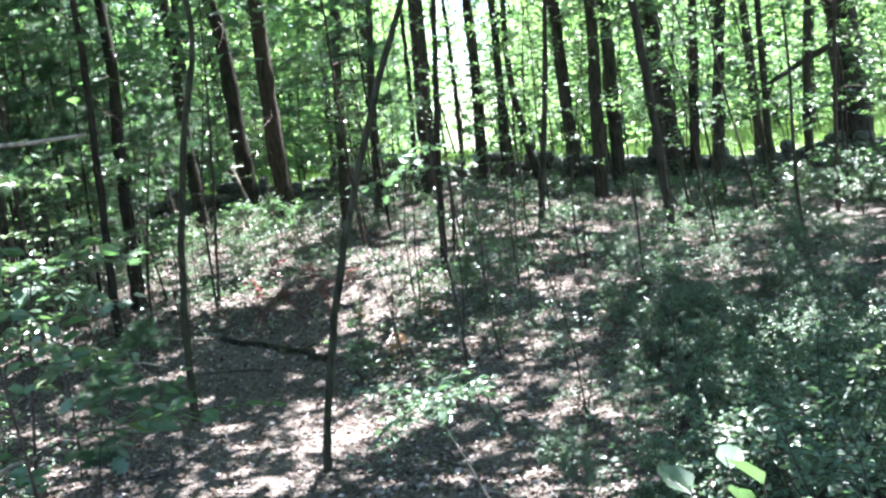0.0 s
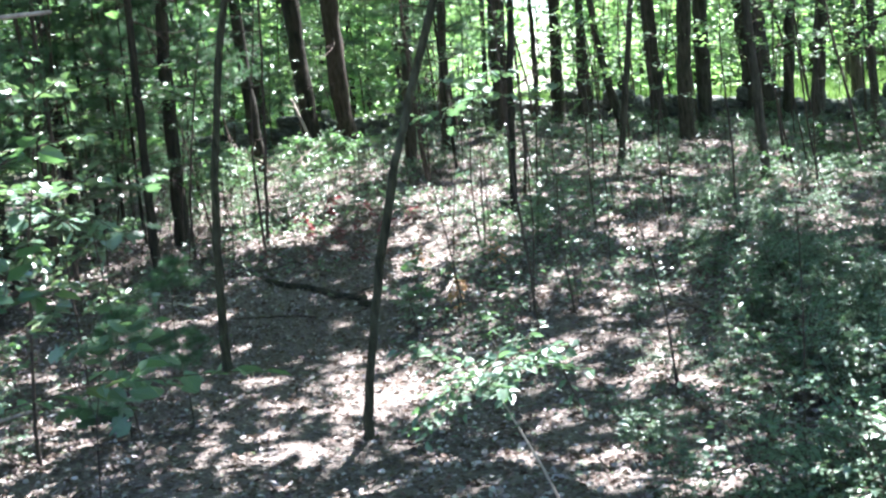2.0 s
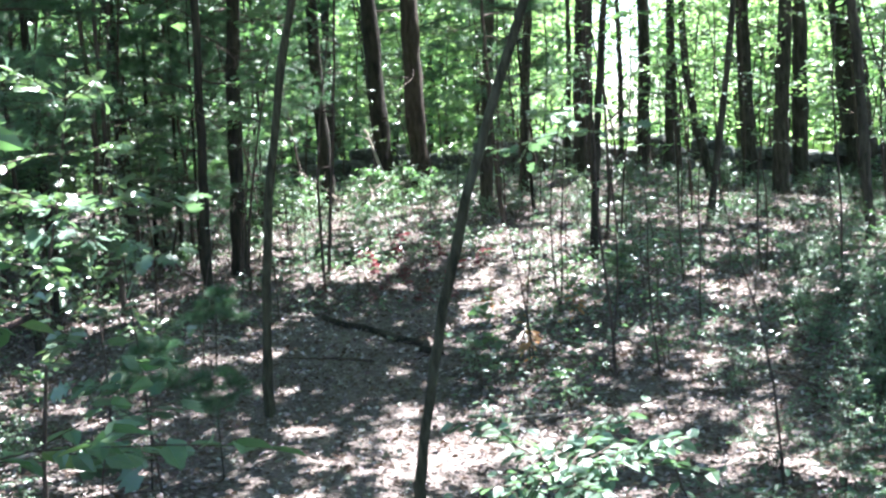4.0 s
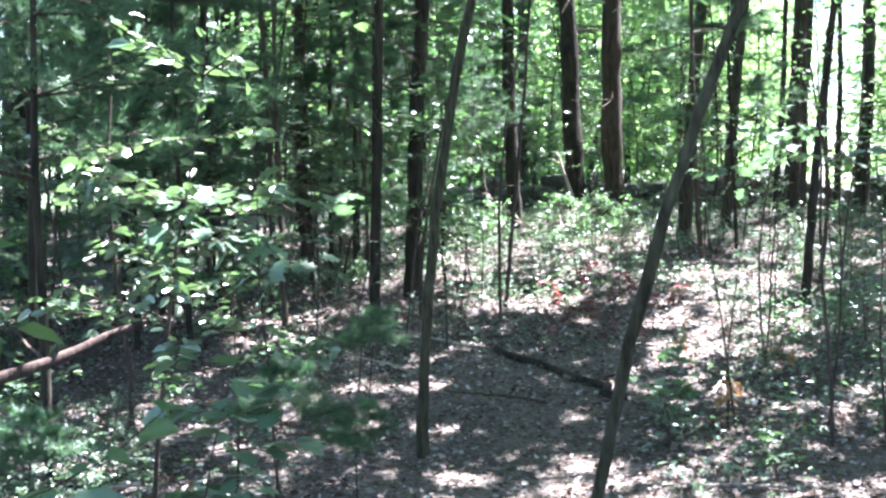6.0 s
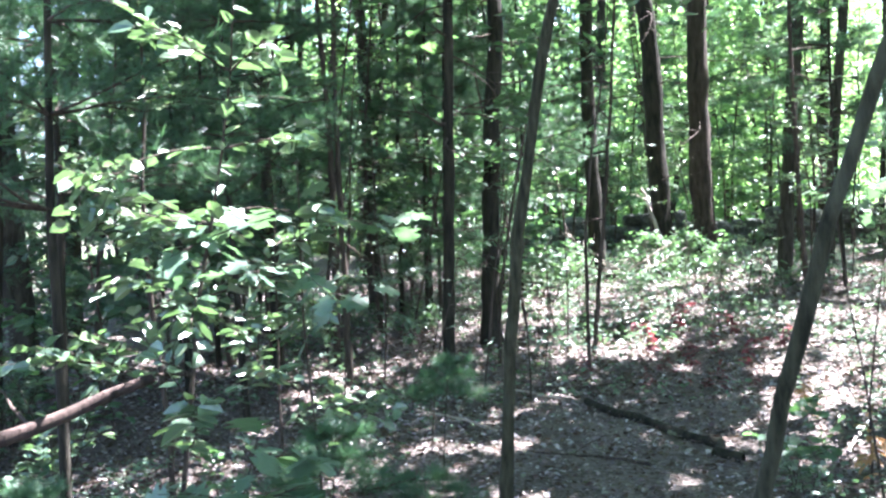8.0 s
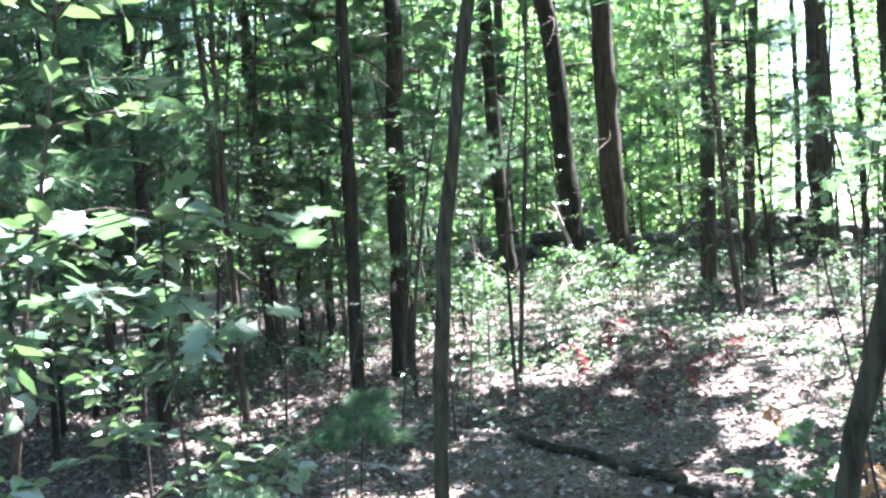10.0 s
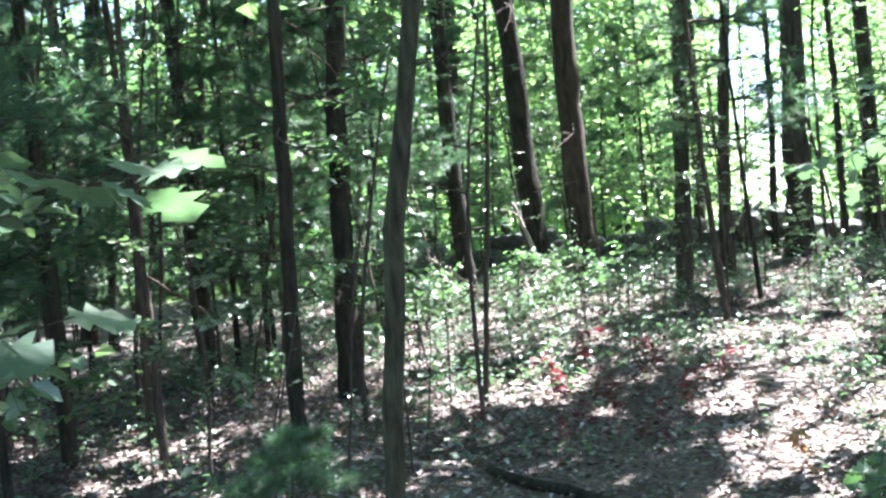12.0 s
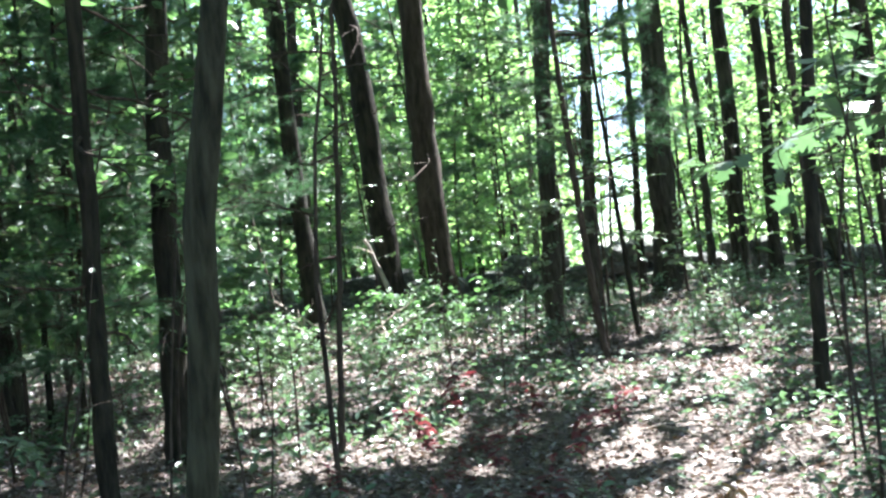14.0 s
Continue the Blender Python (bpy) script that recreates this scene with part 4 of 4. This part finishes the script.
for k in range(40):
    sx, sy, sa, sl = rng.uniform(-5.5, 2.5), rng.uniform(8.6, 20), rng.uniform(0, 6.28), rng.uniform(0.25, 0.9)
    fallen("dead_stick", (sx, sy, 0.0), (sx + sl * math.cos(sa), sy + sl * math.sin(sa), rng.uniform(0, 0.12)), rng.uniform(0.005, 0.012), 0.004, M_DEAD if k % 2 else M_TWIG, "thin dead stick lying in the leaf litter", "stick", 0.8, 0.02, int(k % 3 == 0), 20 + k)

# ---- leaf litter ----
n = 210000
lx, ly = rng.uniform(-7.5, 4.5, n), 2.0 + 20.5 * rng.random(n) ** 0.95
trodden = (np.abs(lx + 1.75 + 0.12 * (ly - 9)) < 0.75) & (ly < 13.2) & (rng.random(n) < 0.35)
lx, ly = lx[~trodden], ly[~trodden]
n = len(lx)
at = np.stack([lx, ly, height(lx, ly) + rng.uniform(0.004, 0.03, n)], 1)
way, face, size = ways(n, 0.3), ups(n, 0.6), 0.018 + 0.042 * rng.random(n) ** 1.8
close = ly < 14.5
v, f = leaf_arrays(at[close], way[close], face[close], size[close], rng.uniform(0.4, 0.8, int(close.sum())))
tagged(new("leaf_litter", mesh_np("leaf_litter", v, f, M_LITTER)), "loose brown and greyish dead leaves on the ground", "leaf litter", kind="stuff")
v, f = diamond_arrays(at[~close], way[~close], face[~close], size[~close], 0.6)
tagged(new("slope_litter", mesh_np("slope_litter", v, f, M_LITTER)), "loose brown and greyish dead leaves on the slope", "leaf litter", kind="stuff")

# ---- low growth: small plants too many to count ----
def ground_cover(name, xs, ys, tufts, per, leaf, tall, mat, label, seed):
    r = np.random.default_rng(seed)
    cx, cy = r.uniform(*xs, tufts), r.uniform(*ys, tufts)
    keep = ~((cx > -3.0) & (cx < -1.0) & (cy < 13.0)) & (np.sin(1.3 * cx + 0.7 * cy) * np.sin(1.1 * cy - 0.8 * cx) > -0.35)
    cx, cy = np.repeat(cx[keep], per), np.repeat(cy[keep], per)
    n = len(cx)
    d = r.normal(0, 0.07, (n, 2))
    at = np.stack([cx + d[:, 0], cy + d[:, 1], height(cx, cy) + r.uniform(0.03, 1.0, n) * tall], 1)
    w = np.concatenate([d / 0.07, r.normal(-0.1, 0.3, (n, 1))], 1)
    v, f = leaf_arrays(at, w, ups(n, 0.5, r), r.uniform(0.6, 1.3, n) * leaf, 0.55)
    return tagged(new(name, mesh_np(name, v, f, mat)), label, "ground cover", kind="stuff")


ground_cover("low_plants", (-8, 5), (14.5, 24), 2600, 7, 0.06, 0.22, M_BLUE, "low green plants among the dead leaves", 500)
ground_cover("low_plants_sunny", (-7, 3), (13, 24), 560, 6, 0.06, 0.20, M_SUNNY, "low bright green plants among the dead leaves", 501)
ground_cover("path_edge_plants", (-0.9, 2.4), (9.6, 15), 520, 7, 0.045, 0.26, M_BLUE, "low green plants in the sunlit litter", 503)
ground_cover("path_side_plants", (-6, 4), (6.5, 14.5), 900, 6, 0.05, 0.18, M_BLUE, "low green plants beside the path", 502)

# ---- meadow grass and the far wood ----
n = 26000
lx, ly = rng.uniform(-14, 26, n), rng.uniform(27, 48, n)
at = np.stack([lx, ly, height(lx, ly)], 1)
v, f = leaf_arrays(at, ways(n, 0.3) * [0.35, 0.35, 0] + [0, 0, 1.0], ways(n, 0.2), rng.uniform(0.12, 0.4, n), 0.09)
tagged(new("meadow_grass", mesh_np("meadow_grass", v, f, M_GRASS)), "tall sunlit yellow-green grass beyond the wall", "grass", kind="stuff")


def far_wood(name, xs, ys, count, label, mat, leaf, per, seed, low, shape=leaf_arrays):
    r = np.random.default_rng(seed)
    bits, A = [], []
    for k in range(count):
        tx, ty = r.uniform(*xs), r.uniform(*ys)
        if ty > 33 and abs(tx - 0.03 * (ty - 34) - 0.2) < 2.3:
            continue
        z0 = float(height(tx, ty))
        tl = r.uniform(9, 15)
        line = bent((tx, ty, z0 - 0.1), (r.normal(0, 0.06), 0, 1), tl, 8, 0.03, 0, r)
        bits.append(tube(line, np.linspace(r.uniform(0.05, 0.16), 0.03, 8), 6))
        c = np.array([tx, ty, z0]) + r.normal(0, 1, (per, 3)) * [1.5, 1.5, 0] + np.stack([np.zeros(per), np.zeros(per), r.uniform(low, tl, per)], 1)
        A.append((c[:, None] + r.normal(0, 0.4, (per, 14, 3))).reshape(-1, 3))
    tagged(new(name + "_trunks", mesh_np(name, *joined(bits), M_BARK, True)), "many dark trunks of the wood behind", "trees", kind="stuff")
    A = np.concatenate(A)
    n = len(A)
    v, f = shape(A, ways(n, 0.5, r), ups(n, 0.6, r), r.uniform(0.6, 1.3, n) * leaf, 0.65)
    tagged(new(name + "_leaves", mesh_np(name, v, f, mat)), label, "foliage", kind="stuff")


far_wood("far_wood", (-24, -8), (27, 46), 55, "dense green foliage deep in the wood", M_OAK, 0.17, 60, 400, 0.3)
far_wood("meadow_edge_wood", (-14, 36), (36, 54), 120, "sunlit foliage at the meadow's far edge", M_BACKLIT, 0.26, 62, 401, 0.2)
far_wood("distant_wood", (-40, 40), (62, 90), 84, "pale sunlit foliage far beyond the meadow", M_BACKLIT, 0.58, 130, 405, 0.2, diamond_arrays)
far_wood("side_wood", (-30, -13), (2, 27), 36, "dense green foliage deep in the wood", M_OAK, 0.18, 55, 402, 0.3, diamond_arrays)
far_wood("right_wood", (12, 26), (2, 24), 30, "dense green foliage of the wood", M_OAK, 0.18, 55, 403, 0.3, diamond_arrays)
far_wood("rear_wood", (-20, 20), (-26, -5), 40, "dense green foliage of the wood", M_OAK, 0.2, 50, 404, 0.5, diamond_arrays)


# ---- dry stone wall ----
def stone_mesh(seed):
    r = np.random.default_rng(seed)
    bm = bmesh.new()
    bmesh.ops.create_icosphere(bm, subdivisions=2, radius=0.5)
    for vtx in bm.verts:
        p = vtx.co
        d = noise.noise(p * 1.7 + Vector((seed * 3.1, 0, 0))) * 0.28
        p *= 1 + d
        for c in range(3):
            p[c] = max(-0.40, min(0.40, p[c]))
    me = bpy.data.meshes.new("stone")
    bm.to_mesh(me)
    bm.free()
    me.materials.append(M_STONE)
    return me


STONES = [stone_mesh(k) for k in range(7)]
wall = new("wall_stone")
tagged(wall, "low tumbled dry wall of dark field stones", "stone wall", kind="structure")
count = 0
for course in range(3):
    s = -7.0
    while s < 12.5 and count < 295:
        w = rng.uniform(0.18, 0.42)
        wx = s + w / 2
        wy = 25.4 - 0.13 * (wx + 4) + rng.normal(0, 0.06) + 0.25 * math.sin(wx * 0.6)
        hgt = rng.uniform(0.17, 0.27)
        if course < 2 or rng.random() < 0.45:
            ob = new("stone", STONES[int(rng.integers(0, 7))])
            ob.parent = wall
            ob.matrix_basis = pose(wx, wy, float(height(wx, wy)) + 0.08 + course * 0.19, rng.normal(0, 7), rng.normal(0, 7), rng.uniform(-25, 25)) @ Matrix.Diagonal((w * 1.3, rng.uniform(0.4, 0.65), hgt * 1.45, 1))
            count += 1
        s += w * 0.92
